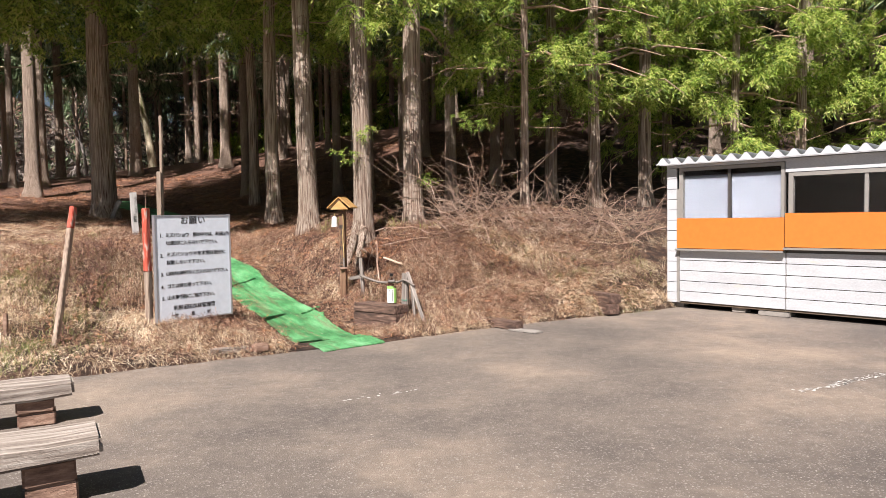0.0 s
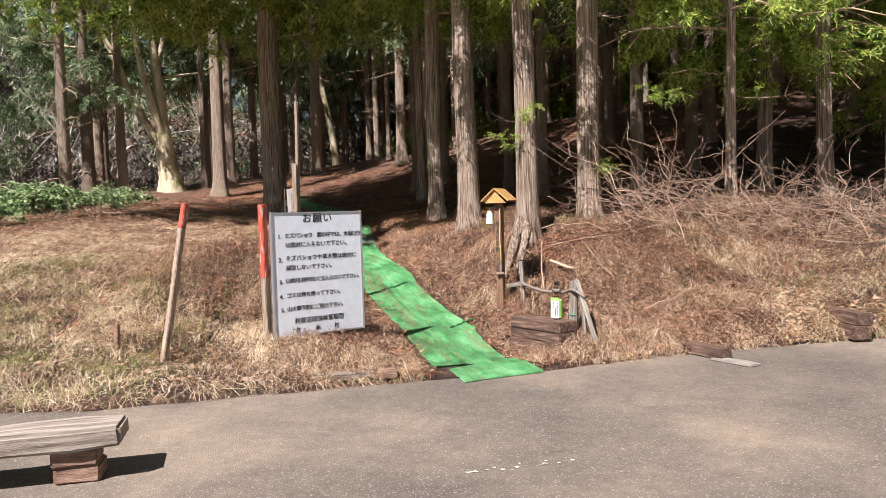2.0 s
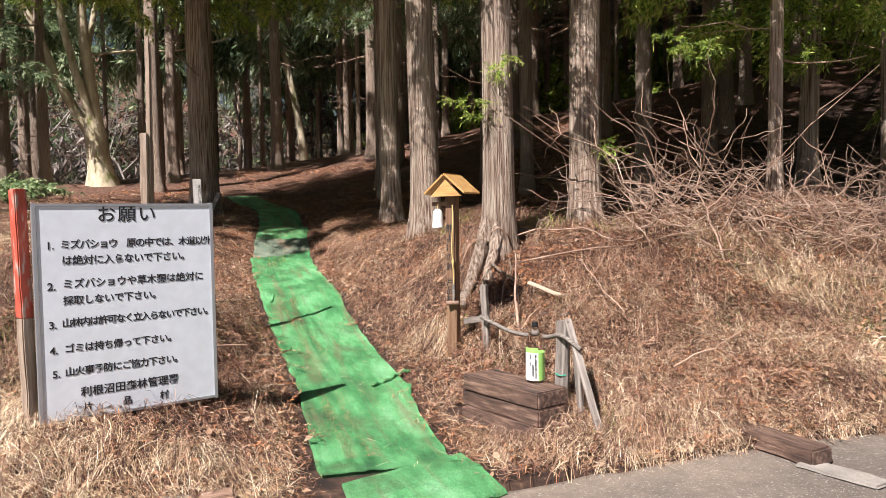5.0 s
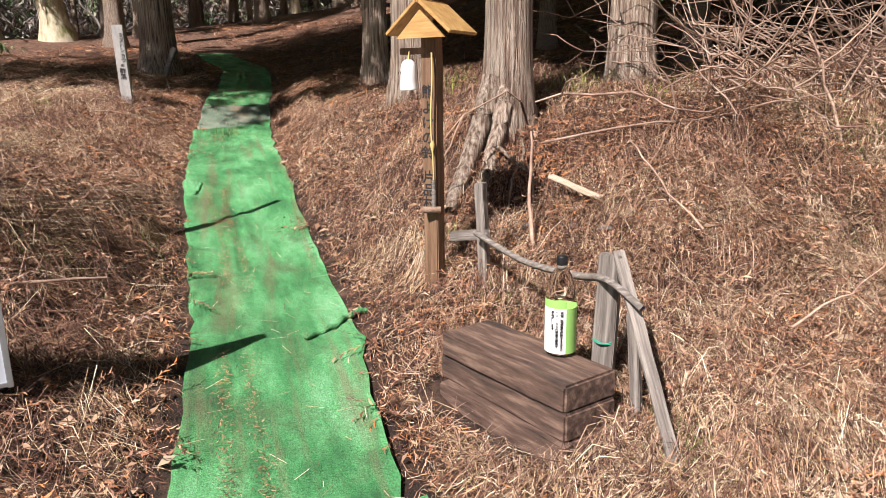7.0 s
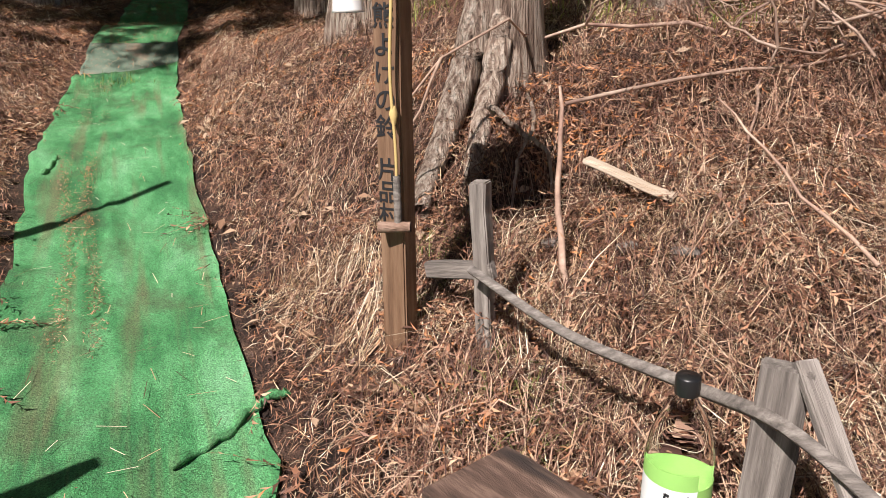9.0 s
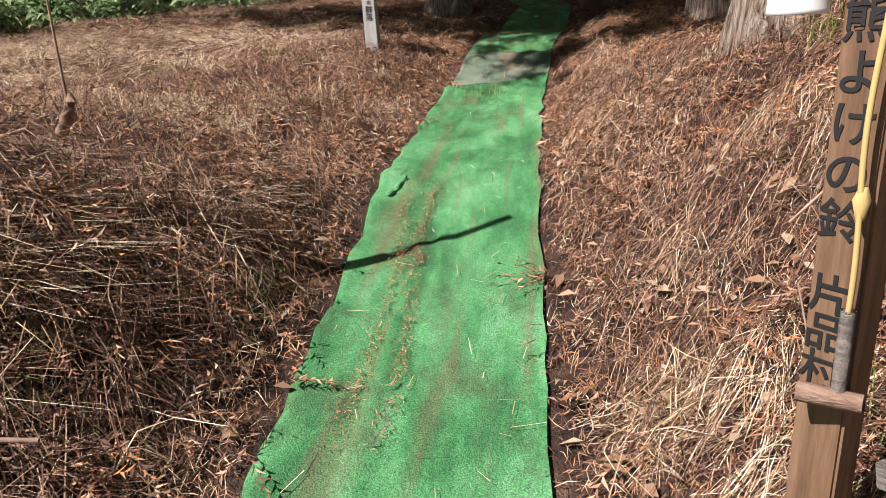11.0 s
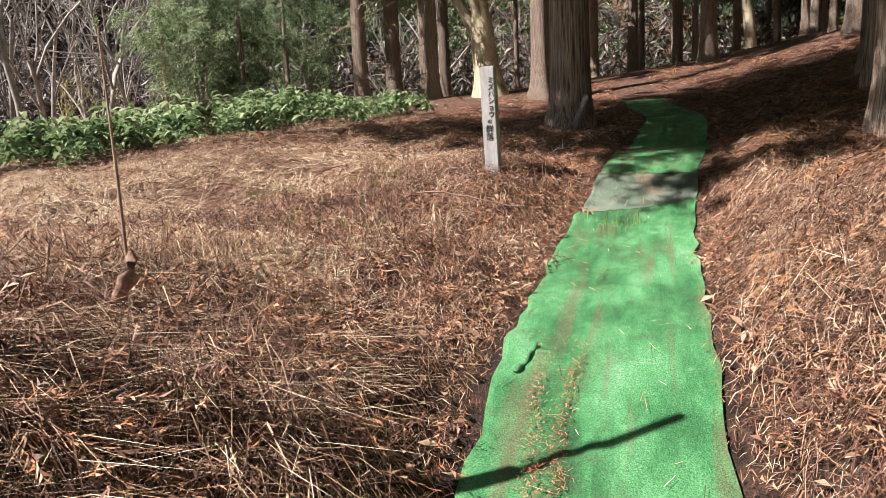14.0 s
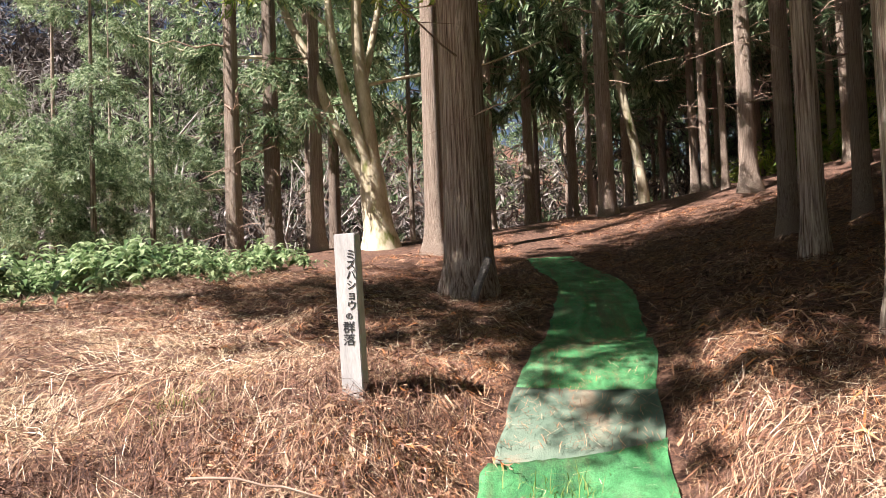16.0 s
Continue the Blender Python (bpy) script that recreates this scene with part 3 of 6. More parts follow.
    return tagged(ob, label, "turf mat", "mats on the path")


def turf_end(corners, material_, label, lift):
    """A short piece of mat between four corners, its near side frayed."""
    rg = np.random.default_rng(8)
    (ax_, ay_), (bx_, by_), (cx_, cy_), (dx_, dy_) = corners
    n, m = 22, 34
    f, g = np.meshgrid(np.linspace(0, 1, n), np.linspace(0, 1, m), indexing="ij")
    x = (1 - f) * ((1 - g) * ax_ + g * bx_) + f * ((1 - g) * dx_ + g * cx_)
    y = (1 - f) * ((1 - g) * ay_ + g * by_) + f * ((1 - g) * dy_ + g * cy_)
    y = y + rg.normal(0, 0.008, m)[None, :] * (1 - f) ** 3
    z = np.maximum(trodden(x, y), 0.0) + lift + 0.006 * waves(x * 3, y * 3) + 0.012 * np.exp(-((f - 0.35 - 0.2 * g) / 0.06) ** 2)
    z[0] = 0.006
    top = np.stack([x, y, z], -1).reshape(-1, 3)
    v = np.concatenate([top, top - np.array([0, 0, 0.012])])
    i, j = np.meshgrid(np.arange(n - 1), np.arange(m - 1), indexing="ij")
    a = (i * m + j).ravel()
    q = [np.stack([a, a + 1, a + m + 1, a + m], -1)]
    for r in (np.arange(n) * m, np.arange(n) * m + m - 1, np.arange(m)):
        q.append(np.stack([r[:-1], r[1:], r[1:] + n * m, r[:-1] + n * m], -1))
    ob = part("turf_mat", np_mesh("turf_mat", v, np.concatenate(q)), material_, None, "", True)
    return tagged(ob, label, "turf mat", "mats on the path")


turf_strip("turf_mat", 0.42, 6.6, 0.39, TURF, "bright green artificial turf mat, rumpled and dirt-streaked, on the path", 0.017, 0.12, 3)
turf_end(((-1.27, 7.37), (-0.67, 7.85), (-1.02, 8.36), (-1.5, 7.76)), TURF, "short end piece of dark green turf mat on the asphalt", 0.016)
turf_strip("turf_mat", 6.5, 7.14, 0.37, FADED_TURF, "faded grey-green turf mat strewn with needles on the path", 0.012, 0.0, 4)
turf_strip("turf_mat", 7.06, 15.2, 0.36, TURF, "green artificial turf mat in the shade of the trees", 0.008, 0.0, 5)

# ---- writing ----
def written(name, text, size, material_, parent, m, vertical=False, spacing=1.0, leading=1.0, bold=0.0):
    """Brush lettering as a thin mesh, one column from top to bottom if vertical."""
    cu = bpy.data.curves.new(name, "FONT")
    cu.body = "\n".join(text) if vertical else text
    cu.size, cu.extrude, cu.offset = size, 0.0008, bold
    cu.space_character, cu.space_line = spacing, leading
    cu.align_x = "CENTER" if vertical else "LEFT"
    tmp = new("tmp", cu)
    me = bpy.data.meshes.new_from_object(tmp.evaluated_get(bpy.context.evaluated_depsgraph_get()))
    bpy.data.objects.remove(tmp)
    bpy.data.curves.remove(cu)
    me.transform(m)
    me.name = name
    me.materials.clear()
    return tagged(part(name, me, material_, parent), kind="stuff")


def facing(origin, right, up=(0, 0, 1)):
    """A pose whose x runs along right and y up, so that writing faces the reader."""
    x, y = Vector(right).normalized(), Vector(up).normalized()
    z = x.cross(y)
    m = Matrix((x, z.cross(x), z)).transposed().to_4x4()
    m.translation = origin
    return m


# ---- notice board ----
tl, br = Vector((-3.075, 7.50, 1.47)), Vector((-2.495, 8.22, 0.31))
along = Vector((br.x - tl.x, br.y - tl.y, 0)).normalized()
out = along.cross(Vector((0, 0, 1)))
board_w, board_h = 0.925, 1.155
middle = Vector(((tl.x + br.x) / 2, (tl.y + br.y) / 2, 0.89))
sign = thing("notice_board", (middle.x, middle.y, 0.3), "white notice board with black brush lettering standing in dry grass", "sign")
inv = sign.matrix_world.inverted()


def on_board(u, v, w=0.0):
    """From the board's top left corner: along it, down it, out of it."""
    p = middle + along * (u - board_w / 2) + Vector((0, 0, board_h / 2 - v)) + out * w
    return inv @ p


m_board = inv @ frame_of(middle, along)
part("panel", slab(board_w, 0.035, board_h, m_board, 0.003), BOARD_WHITE, sign)
for v in (0.006, board_h - 0.006):
    part("edge_strip", slab(board_w + 0.012, 0.045, 0.016, m_board @ Matrix.Translation((0, 0, board_h / 2 - v)), 0.002), BOARD_EDGE, sign)
for u in (0.004, board_w - 0.004):
    part("edge_strip", slab(0.02, 0.046, board_h + 0.012, m_board @ Matrix.Translation((u - board_w / 2, 0, 0)), 0.002), BOARD_EDGE, sign)
for u in (0.14, 0.78):
    part("stake", slab(0.05, 0.045, 1.2, m_board @ Matrix.Translation((u - board_w / 2, 0.045, -0.2)), 0.004, 0.003), UPRIGHT_WOOD, sign)
lines = [("お願い", 0.3, 0.09, 0.098, 1.15), ("1.", 0.052, 0.237, 0.056, 1.0), ("ミズバショウ　原の中では、木道以外", 0.118, 0.233, 0.052, 0.8), ("は絶対に入らないで下さい。", 0.123, 0.318, 0.053, 0.93),
         ("2.", 0.052, 0.452, 0.056, 1.0), ("ミズバショウや草木類は絶対に", 0.123, 0.442, 0.053, 1.0), ("採取しないで下さい。", 0.123, 0.53, 0.051, 0.96), ("3.", 0.052, 0.655, 0.054, 1.0), ("山林内は許可なく立入らないで下さい。", 0.113, 0.648, 0.05, 0.77),
         ("4.", 0.052, 0.79, 0.054, 1.0), ("ゴミは持ち帰って下さい。", 0.12, 0.785, 0.05, 0.93), ("5.", 0.06, 0.915, 0.052, 1.0), ("山火事予防にご協力下さい。", 0.118, 0.91, 0.05, 0.88), ("利根沼田森林管理署", 0.19, 1.03, 0.057, 1.0), ("片　　　品　　　村", 0.2, 1.11, 0.05, 0.98)]
for text, u, v, size, gap in lines:
    m = facing(on_board(u, v, 0.0185), along)
    written("lettering", text, size, INK, sign, m, False, gap, bold=0.0009)
# a red-topped stake beside the board and a leaning one further along
def painted_stake(base, top, w, label, split=0.62):
    """A square stake, red on top and bare below."""
    base, top = Vector(base), Vector(top)
    st = thing("painted_stake", base, label, "stake", "stakes by the path")
    cut = base.lerp(top, split)
    o = st.matrix_world.inverted()
    stick("bare_length", o @ (base - Vector((0, 0, 0.12))), o @ cut, w, w, UPRIGHT_WOOD, st, 0.006, 0.006)
    stick("painted_top", o @ cut, o @ top, w * 1.03, w * 1.03, RED_PAINT, st, 0.006, 0.006, "flaking red painted top")
    return st


painted_stake((-3.17, 7.54, 0.2), (-3.145, 7.48, 1.55), 0.06, "square wooden stake with flaking red paint beside the notice board", 0.5)
painted_stake((-3.9, 6.98, 0.2), (-3.8, 7.28, 1.57), 0.055, "leaning weathered stake with a red top in dry grass", 0.84)
mini = thing("short_stake", (-4.41, 7.04, gz(-4.41, 7.04)), "short dark rotten stake in dry grass", "stake")
part("stake_body", slab(0.04, 0.04, 0.34, pose(0, 0, 0.1, 0, 4, 0), 0.006, 0.008), BLOCK_WOOD, mini)

# tall pole tied to a stake
pole = thing("tall_pole", (-3.685, 9.23, gz(-3.685, 9.23)), "tall grey weathered pole tied to a shorter post on the bank", "pole")
base_z = gz(-3.685, 9.23)
part("upper_pole", slab(0.042, 0.04, 1.36, pose(0.02, 0.03, 2.1 - base_z, 0, 0.6, 20), 0.014, 0.005), UPRIGHT_WOOD, pole, "thin bare pole with a pointed top")
part("post", slab(0.056, 0.05, 2.15 - base_z, pose(-0.008, -0.012, (1.95 - base_z) / 2, 0, 0.4, 20), 0.006, 0.006), UPRIGHT_WOOD, pole)
part("wire_tie", np_mesh("wire_tie", *tube([(0.065 * math.cos(a) - 0.012, 0.06 * math.sin(a), 0.13 + 0.003 * a) for a in np.linspace(0, 12.6, 40)], np.full(40, 0.003), 5)), DARK_METAL, pole)
part("low_stub", slab(0.05, 0.045, 0.3, pose(-0.062, -0.028, 0.06, 0, -3, 30), 0.008, 0.008), OLD_WOOD, pole)

# ---- white marker post ----
mk = thing("marker_post", (-5.57, 12.77, gz(-5.57, 12.77)), "whitewashed square marker post with black vertical lettering beside the path", "post", "", radians(32))
mk_top = 1.925 - mk.matrix_world.translation.z
part("post_body", slab(0.105, 0.105, mk_top + 0.25, pose(0, 0, mk_top / 2 - 0.125, 0, -1.5, 0), 0.005, 0.003), WHITE_POST, mk)
for text, drop, size in (("ミズバショウ", 0.1, 0.05), ("の", 0.395, 0.036), ("群落", 0.45, 0.06)):
    written("lettering", text, size, INK, mk, facing((0.022 - 0.026 * drop / 0.5, -0.0546, mk_top - drop - size * 0.35), (1, 0, 0)), True, 1.0, 0.98, 0.0002)

# ---- bell post with a small roof ----
bell = thing("bell_post", (-1.385, 9.76, gz(-1.385, 9.76)), "brown wooden post with small gabled roof and white bell", "bell post", "", radians(-14))
b0 = bell.matrix_world.translation.z
part("post", slab(0.08, 0.075, 1.55 - b0 + 0.1, pose(0, 0, (1.55 - b0 - 0.1) / 2), 0.005, 0.002), POST_WOOD, bell)
bm = bmesh.new()
for sgn in (-1, 1):
    slab(0.27, 0.215, 0.016, pose(0, 0, 1.615 - b0) @ pose(0, 0, 0, 0, 0, 90) @ pose(0, sgn * 0.09, 0, -sgn * 41, 0, 0), 0.003, 0, bm)
part("roof", bm, ROOF_WOOD, bell, "golden varnished gabled roof")
bm = bmesh.new()
gable = [bm.verts.new((x, y, z - b0)) for y in (-0.11, -0.095) for x, z in ((-0.128, 1.525), (0.128, 1.525), (0, 1.65))]
bm.faces.new(gable[:3]), bm.faces.new(gable[3:][::-1])
for k in range(3):
    bm.faces.new((gable[k], gable[k + 3], gable[(k + 1) % 3 + 3], gable[(k + 1) % 3]))
bmesh.ops.recalc_face_normals(bm, faces=bm.faces)
part("gable_board", bm, ROOF_WOOD, bell)
bm = bmesh.new()
slab(0.012, 0.26, 0.02, pose(0, 0, 1.688 - b0), 0.003, 0, bm)
part("ridge_strip", bm, ROOF_WOOD, bell)
part("bracket", slab(0.16, 0.03, 0.03, pose(-0.075, -0.03, 1.47 - b0), 0.003), POST_WOOD, bell)
prof = [(0.0, 0.0), (0.016, 0.0), (0.03, -0.012), (0.038, -0.04), (0.04, -0.09), (0.042, -0.135), (0.044, -0.142), (0.039, -0.142)]
ang = np.linspace(0, 2 * np.pi, 20, endpoint=False)
bv = np.array([[r * math.cos(t), r * math.sin(t), h] for r, h in prof for t in ang])
bq = np.array([[i * 20 + j, i * 20 + (j + 1) % 20, (i + 1) * 20 + (j + 1) % 20, (i + 1) * 20 + j] for i in range(len(prof) - 1) for j in range(20)])
bv = bv + np.array([-0.09, -0.07, 1.43 - b0])
cup = part("bell_cup", np_mesh("bell_cup", bv, bq), WHITE_CERAMIC, bell, "white bell", True)
# the hole's darkness, put on the cup as a black ring
part("bell_hole", np_mesh("bell_hole", *tube([(-0.118, -0.104, 1.37 - b0), (-0.119, -0.107, 1.37 - b0)], [0.008, 0.008], 10)), INK, cup)
part("bell_cord", np_mesh("bell_cord", *tube([(-0.09, -0.07, 1.42 - b0), (-0.09, -0.06, 1.47 - b0)], [0.003, 0.003], 6)), ROPE, bell)
rope_pts = [(0.03 + 0.004 * math.sin(9 * t), -0.055 - 0.01 * math.sin(3 * t), 1.46 - b0 - 0.62 * t) for t in np.linspace(0, 1, 24)]
part("bell_rope", np_mesh("bell_rope", *tube(rope_pts, np.full(24, 0.0045), 6)), ROPE, bell, "thin yellow pull rope")
part("rope_knot", np_mesh("rope_knot", *tube([(0.03, -0.058, 1.05 - b0), (0.03, -0.06, 1.03 - b0), (0.03, -0.058, 1.0 - b0)], [0.006, 0.013, 0.006], 8)), ROPE, bell)
part("clapper_stick", np_mesh("clapper_stick", *tube([(0.032, -0.056, 0.86 - b0), (0.034, -0.058, 0.72 - b0)], [0.011, 0.011], 10)), OLD_WOOD, bell)
part("peg", np_mesh("peg", *tube([(-0.02, -0.075, 0.71 - b0), (0.07, -0.05, 0.715 - b0)], [0.017, 0.015], 12)), BLOCK_WOOD, bell, "round wooden peg")
written("lettering", "熊よけの鈴", 0.068, INK, bell, facing((-0.006, -0.0385, 1.255 - b0), (1, 0, 0)), True, 1.0, 1.07, 0.0008)
written("lettering", "片品村", 0.068, INK, bell, facing((-0.006, -0.0385, 0.845 - b0), (1, 0, 0)), True, 1.0, 0.95, 0.0008)

# ---- stacked timber seat with the collecting bottle ----
seat_mid, seat_turn = Vector((-0.81, 8.99, 0.0)), math.atan2(-0.44, 0.55)
seat = thing("timber_seat", (seat_mid.x, seat_mid.y, 0.0), "low seat of three stacked dark weathered timbers beside the path", "timber seat", "", seat_turn)
for k, (lx, wy, dx, dy) in enumerate(((0.73, 0.29, 0.03, -0.02), (0.735, 0.26, 0.0, 0.0), (0.715, 0.265, 0.0, 0.0))):
    part("timber", slab(lx, wy, 0.104, pose(dx, dy, 0.052 + 0.1045 * k - 0.01, 0, 0, (0.8, -0.5, 0.3)[k]), 0.009, 0.007), DARK_TIMBER, seat)
bottle = thing("plastic_bottle", (-0.665, 8.985, 0.307), "clear plastic bottle with green and white label on timber seat", "bottle", "", radians(-10))
prof = [(0.0, 0.004), (0.045, 0.0), (0.056, 0.008), (0.059, 0.03), (0.059, 0.215), (0.058, 0.235), (0.055, 0.26), (0.045, 0.295), (0.028, 0.325), (0.0185, 0.34), (0.0185, 0.355)]
bv = np.array([[r * math.cos(t), r * math.sin(t), h] for r, h in prof for t in np.linspace(0, 2 * np.pi, 32, endpoint=False)])
bq = np.array([[i * 32 + j, i * 32 + (j + 1) % 32, (i + 1) * 32 + (j + 1) % 32, (i + 1) * 32 + j] for i in range(len(prof) - 1) for j in range(32)])
shell = part("bottle_body", np_mesh("bottle_body", bv, bq), PET, bottle, "clear plastic bottle", True)
shell.visible_shadow = False
v, q = tube([(0, 0, 0.348), (0, 0, 0.352), (0, 0, 0.378), (0, 0, 0.382), (0, 0, 0.383)], [0.021, 0.0215, 0.0215, 0.02, 0.001], 24)
part("cap", np_mesh("cap", v, q), BLACK_CAP, bottle, "black screw cap")


def wrap(name, a0, a1, z0, z1, r, material_):
    n = 28
    aa = np.linspace(a0, a1, n)
    v = np.concatenate([np.stack([r * np.cos(aa), r * np.sin(aa), np.full(n, z)], -1) for z in (z0, z1)])
    k = np.arange(n - 1)
    return part(name, np_mesh(name, v, np.stack([k, k + 1, k + 1 + n, k + n], -1)), material_, bottle)


wrap("label_white", radians(-178), radians(-54), 0.012, 0.19, 0.0602, LABEL_WHITE)
wrap("label_green", radians(-54), radians(182), 0.012, 0.19, 0.0602, LABEL_GREEN)
wrap("label_green_band", radians(-178), radians(-54), 0.19, 0.222, 0.0602, LABEL_GREEN)
for k, text in enumerate(("木道、遊歩道を維持するために", "一人、100円程度の募金を", "おねがいします")):
    aa = radians(-70 - 17 * k)
    at = Vector((0.0612 * math.cos(aa), 0.0612 * math.sin(aa), 0.172))
    written("lettering", text, 0.0118, INK, bottle, facing(at, (-math.sin(aa), math.cos(aa), 0)), True, 1.0, 0.95, 0.0003)

# ---- broken little fence behind the seat ----
fence = thing("broken_fence", (-0.5, 9.05, bare_z(-0.5, 9.05)), "broken grey wooden fence with sagging rail and leaning slat", "fence")
fo = fence.matrix_world.inverted()


def fp(x, y, z):
    return fo @ Vector((x, y, z))


stick("post", fp(-1.1, 9.7, 0.2), fp(-1.135, 9.7, 0.852), 0.05, 0.045, OLD_WOOD, fence)
stick("post", fp(-0.51, 9.06, 0.0), fp(-0.49, 9.06, 0.69), 0.085, 0.045, OLD_WOOD, fence)
stick("post", fp(-0.36, 8.84, 0.0), fp(-0.4, 8.93, 0.5), 0.04, 0.035, OLD_WOOD, fence)
stick("slat", fp(-0.235, 8.57, 0.08), fp(-0.465, 9.06, 0.7), 0.046, 0.018, OLD_WOOD, fence, 0.003, 0.004, "pale leaning slat")
stick("cross_piece", fp(-1.3, 9.77, 0.565), fp(-1.09, 9.68, 0.605), 0.03, 0.05, OLD_WOOD, fence)
rail = spline([(-1.15, 9.64, 0.62), (-0.88, 9.43, 0.545), (-0.62, 9.2, 0.555), (-0.5, 9.0, 0.6), (-0.37, 8.88, 0.535)], 6)
v, q = tube(rail - np.array(fence.matrix_world.translation), np.full(len(rail), 0.016), 4)
part("rail", np_mesh("rail", v, q), OLD_WOOD, fence, "sagging split rail")
wire = [(0.045 * math.cos(a), 0.03 * math.sin(a) + 0.005, 0.2 + 0.006 * math.sin(2.2 * a)) for a in np.linspace(0, 12.6, 60)]
part("wire", np_mesh("wire", *tube(wire, np.full(60, 0.0025), 5)), GREEN_WIRE, fence, "twisted green wire")

# ---- timbers lying at the edge of the asphalt ----
def timber(at, turn, lx, wy, hz, label, material_=DARK_TIMBER, tilt=0.0):
    t = thing("edge_timber", at, label, "timber", "timbers along the asphalt", radians(turn))
    part("timber_body", slab(lx, wy, hz, pose(0, 0, hz / 2, tilt, 0, 0), 0.012, 0.008), material_, t)
    return t


timber((0.68, 8.86, 0.0), -49, 0.72, 0.17, 0.1, "short dark timber lying along the edge of the asphalt")
timber((2.22, 9.95, 0.02), -72, 0.7, 0.2, 0.14, "dark timber lying under another at the foot of the bank")
timber((2.24, 9.97, 0.16), -68, 0.66, 0.19, 0.13, "dark timber stacked on another at the foot of the bank")
timber((-2.22, 7.22, 0.04), 30, 0.42, 0.09, 0.05, "split pale piece of wood lying in dry grass", OLD_WOOD, 6)
timber((-1.93, 7.32, 0.03), 40, 0.16, 0.12, 0.08, "small rotten block of wood in dry grass", BLOCK_WOOD)
slab_ob = part("concrete_slab", slab(0.42, 0.16, 0.024, pose(0.98, 8.47, 0.008, 0, 0, -42), 0.01, 0.008), CONCRETE)
tagged(slab_ob, "thin pale concrete slab at the edge of the asphalt", "concrete slab")

# ---- log benches ----
def bench(corner, top, thick, width, label):
    """A split-log seat on stacked blocks; corner: its near end's middle."""
    ang = math.atan2(-0.51, -0.86)
    b = thing("log_bench", (corner[0], corner[1], 0.0), label, "bench", "log benches on the asphalt", ang)
    seat_ = slab(2.0, width, thick, pose(1.0, 0, top - thick / 2), 0.018, 0.016)
    part("seat_log", seat_, BENCH_WOOD, b, "sun-bleached split log seat")
    legz = top - thick
    for x in (0.235, 1.6):
        for k in (0, 1):
            part("block", slab(0.235, 0.2, legz / 2 - 0.003, pose(x + 0.01 * k, 0.01 * k, legz / 4 + legz / 2 * k, 0, 0, 2 * k - 1), 0.01, 0.006), BLOCK_WOOD, b)
    return b


bench((-2.68, 5.03), 0.305, 0.115, 0.3, "log bench of a bleached split trunk on stacked timber blocks")
bench((-1.805, 3.64), 0.345, 0.115, 0.34, "low log bench with a cracked pale seat on timber blocks")

# ---- prefab hut ----
hc, hd, hn = Vector((3.35, 10.5, 0)), Vector((0.68, -0.735, 0)).normalized(), Vector((0.735, 0.68, 0)).normalized()
hut = thing("prefab_hut", hc, "white prefab hut with orange panels and corrugated roof", "hut")
hm = Matrix((hd, hn, Vector((0, 0, 1)))).transposed().to_4x4()
LONG, DEEP = 5.4, 2.3


def hut_box(name, u0, u1, w0, w1, z0, z1, material_, label="", bevel=0.003, parent=None):
    """A block of the hut: u along its front, w back from it."""
    m = hm @ Matrix.Translation(((u0 + u1) / 2, (w0 + w1) / 2, (z0 + z1) / 2))
    return part(name, slab(u1 - u0, w1 - w0, z1 - z0, m, bevel), material_, parent or hut, label)


lap = 0.152
for u0, u1 in ((0.2, 1.7), (1.712, 3.6), (3.612, LONG)):
    z = 0.1
    while z < 0.74:
        m = hm @ Matrix.Translation(((u0 + u1) / 2, 0.0, z + lap / 2)) @ pose(0, 0, 0, 4, 0, 0)
        part("siding_board", slab(u1 - u0, 0.018, lap - 0.009, m, 0.003), SIDING, hut)
        z += lap
z = 0.08
while z < 2.1:
    hut_box("siding_board", 0.0, 0.155, -0.012, 0.012, z, z + lap - 0.006, SIDING)
    z += lap
hut_box("corner_post", 0.155, 0.2, -0.02, 0.03, 0.08, 1.75, HUT_FRAME, "bare grey corner batten")
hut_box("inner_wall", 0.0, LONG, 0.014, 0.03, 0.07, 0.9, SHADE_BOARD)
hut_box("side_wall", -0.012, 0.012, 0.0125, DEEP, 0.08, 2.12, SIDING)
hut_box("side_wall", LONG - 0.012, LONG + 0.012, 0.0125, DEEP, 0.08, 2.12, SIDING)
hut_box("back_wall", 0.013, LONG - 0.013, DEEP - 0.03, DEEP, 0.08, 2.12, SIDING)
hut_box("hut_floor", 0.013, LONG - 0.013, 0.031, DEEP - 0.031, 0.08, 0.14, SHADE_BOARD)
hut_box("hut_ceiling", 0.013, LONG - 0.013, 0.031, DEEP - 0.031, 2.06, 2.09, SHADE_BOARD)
for u0, u1, z0, z1 in ((0.205, 1.695, 0.885, 1.32), (1.735, 3.55, 0.93, 1.375), (3.6, LONG, 0.93, 1.375)):
    hut_box("orange_panel", u0 - 0.03, u1, -0.05, -0.03, z0, z1, ORANGE, "bright orange board")
    hut_box("counter_ledge", u0 - 0.04, u1, -0.09, 0.012, z0 - 0.035, z0 - 0.006, HUT_FRAME, "weathered ledge")
    # solid dark strip that stands in for the shade below the ledge
    hut_box("slot", u0, u1, -0.002, 0.013, z0 - 0.15, z0 - 0.036, DARK_METAL, "dark strip standing in for the shaded gap under the ledge")
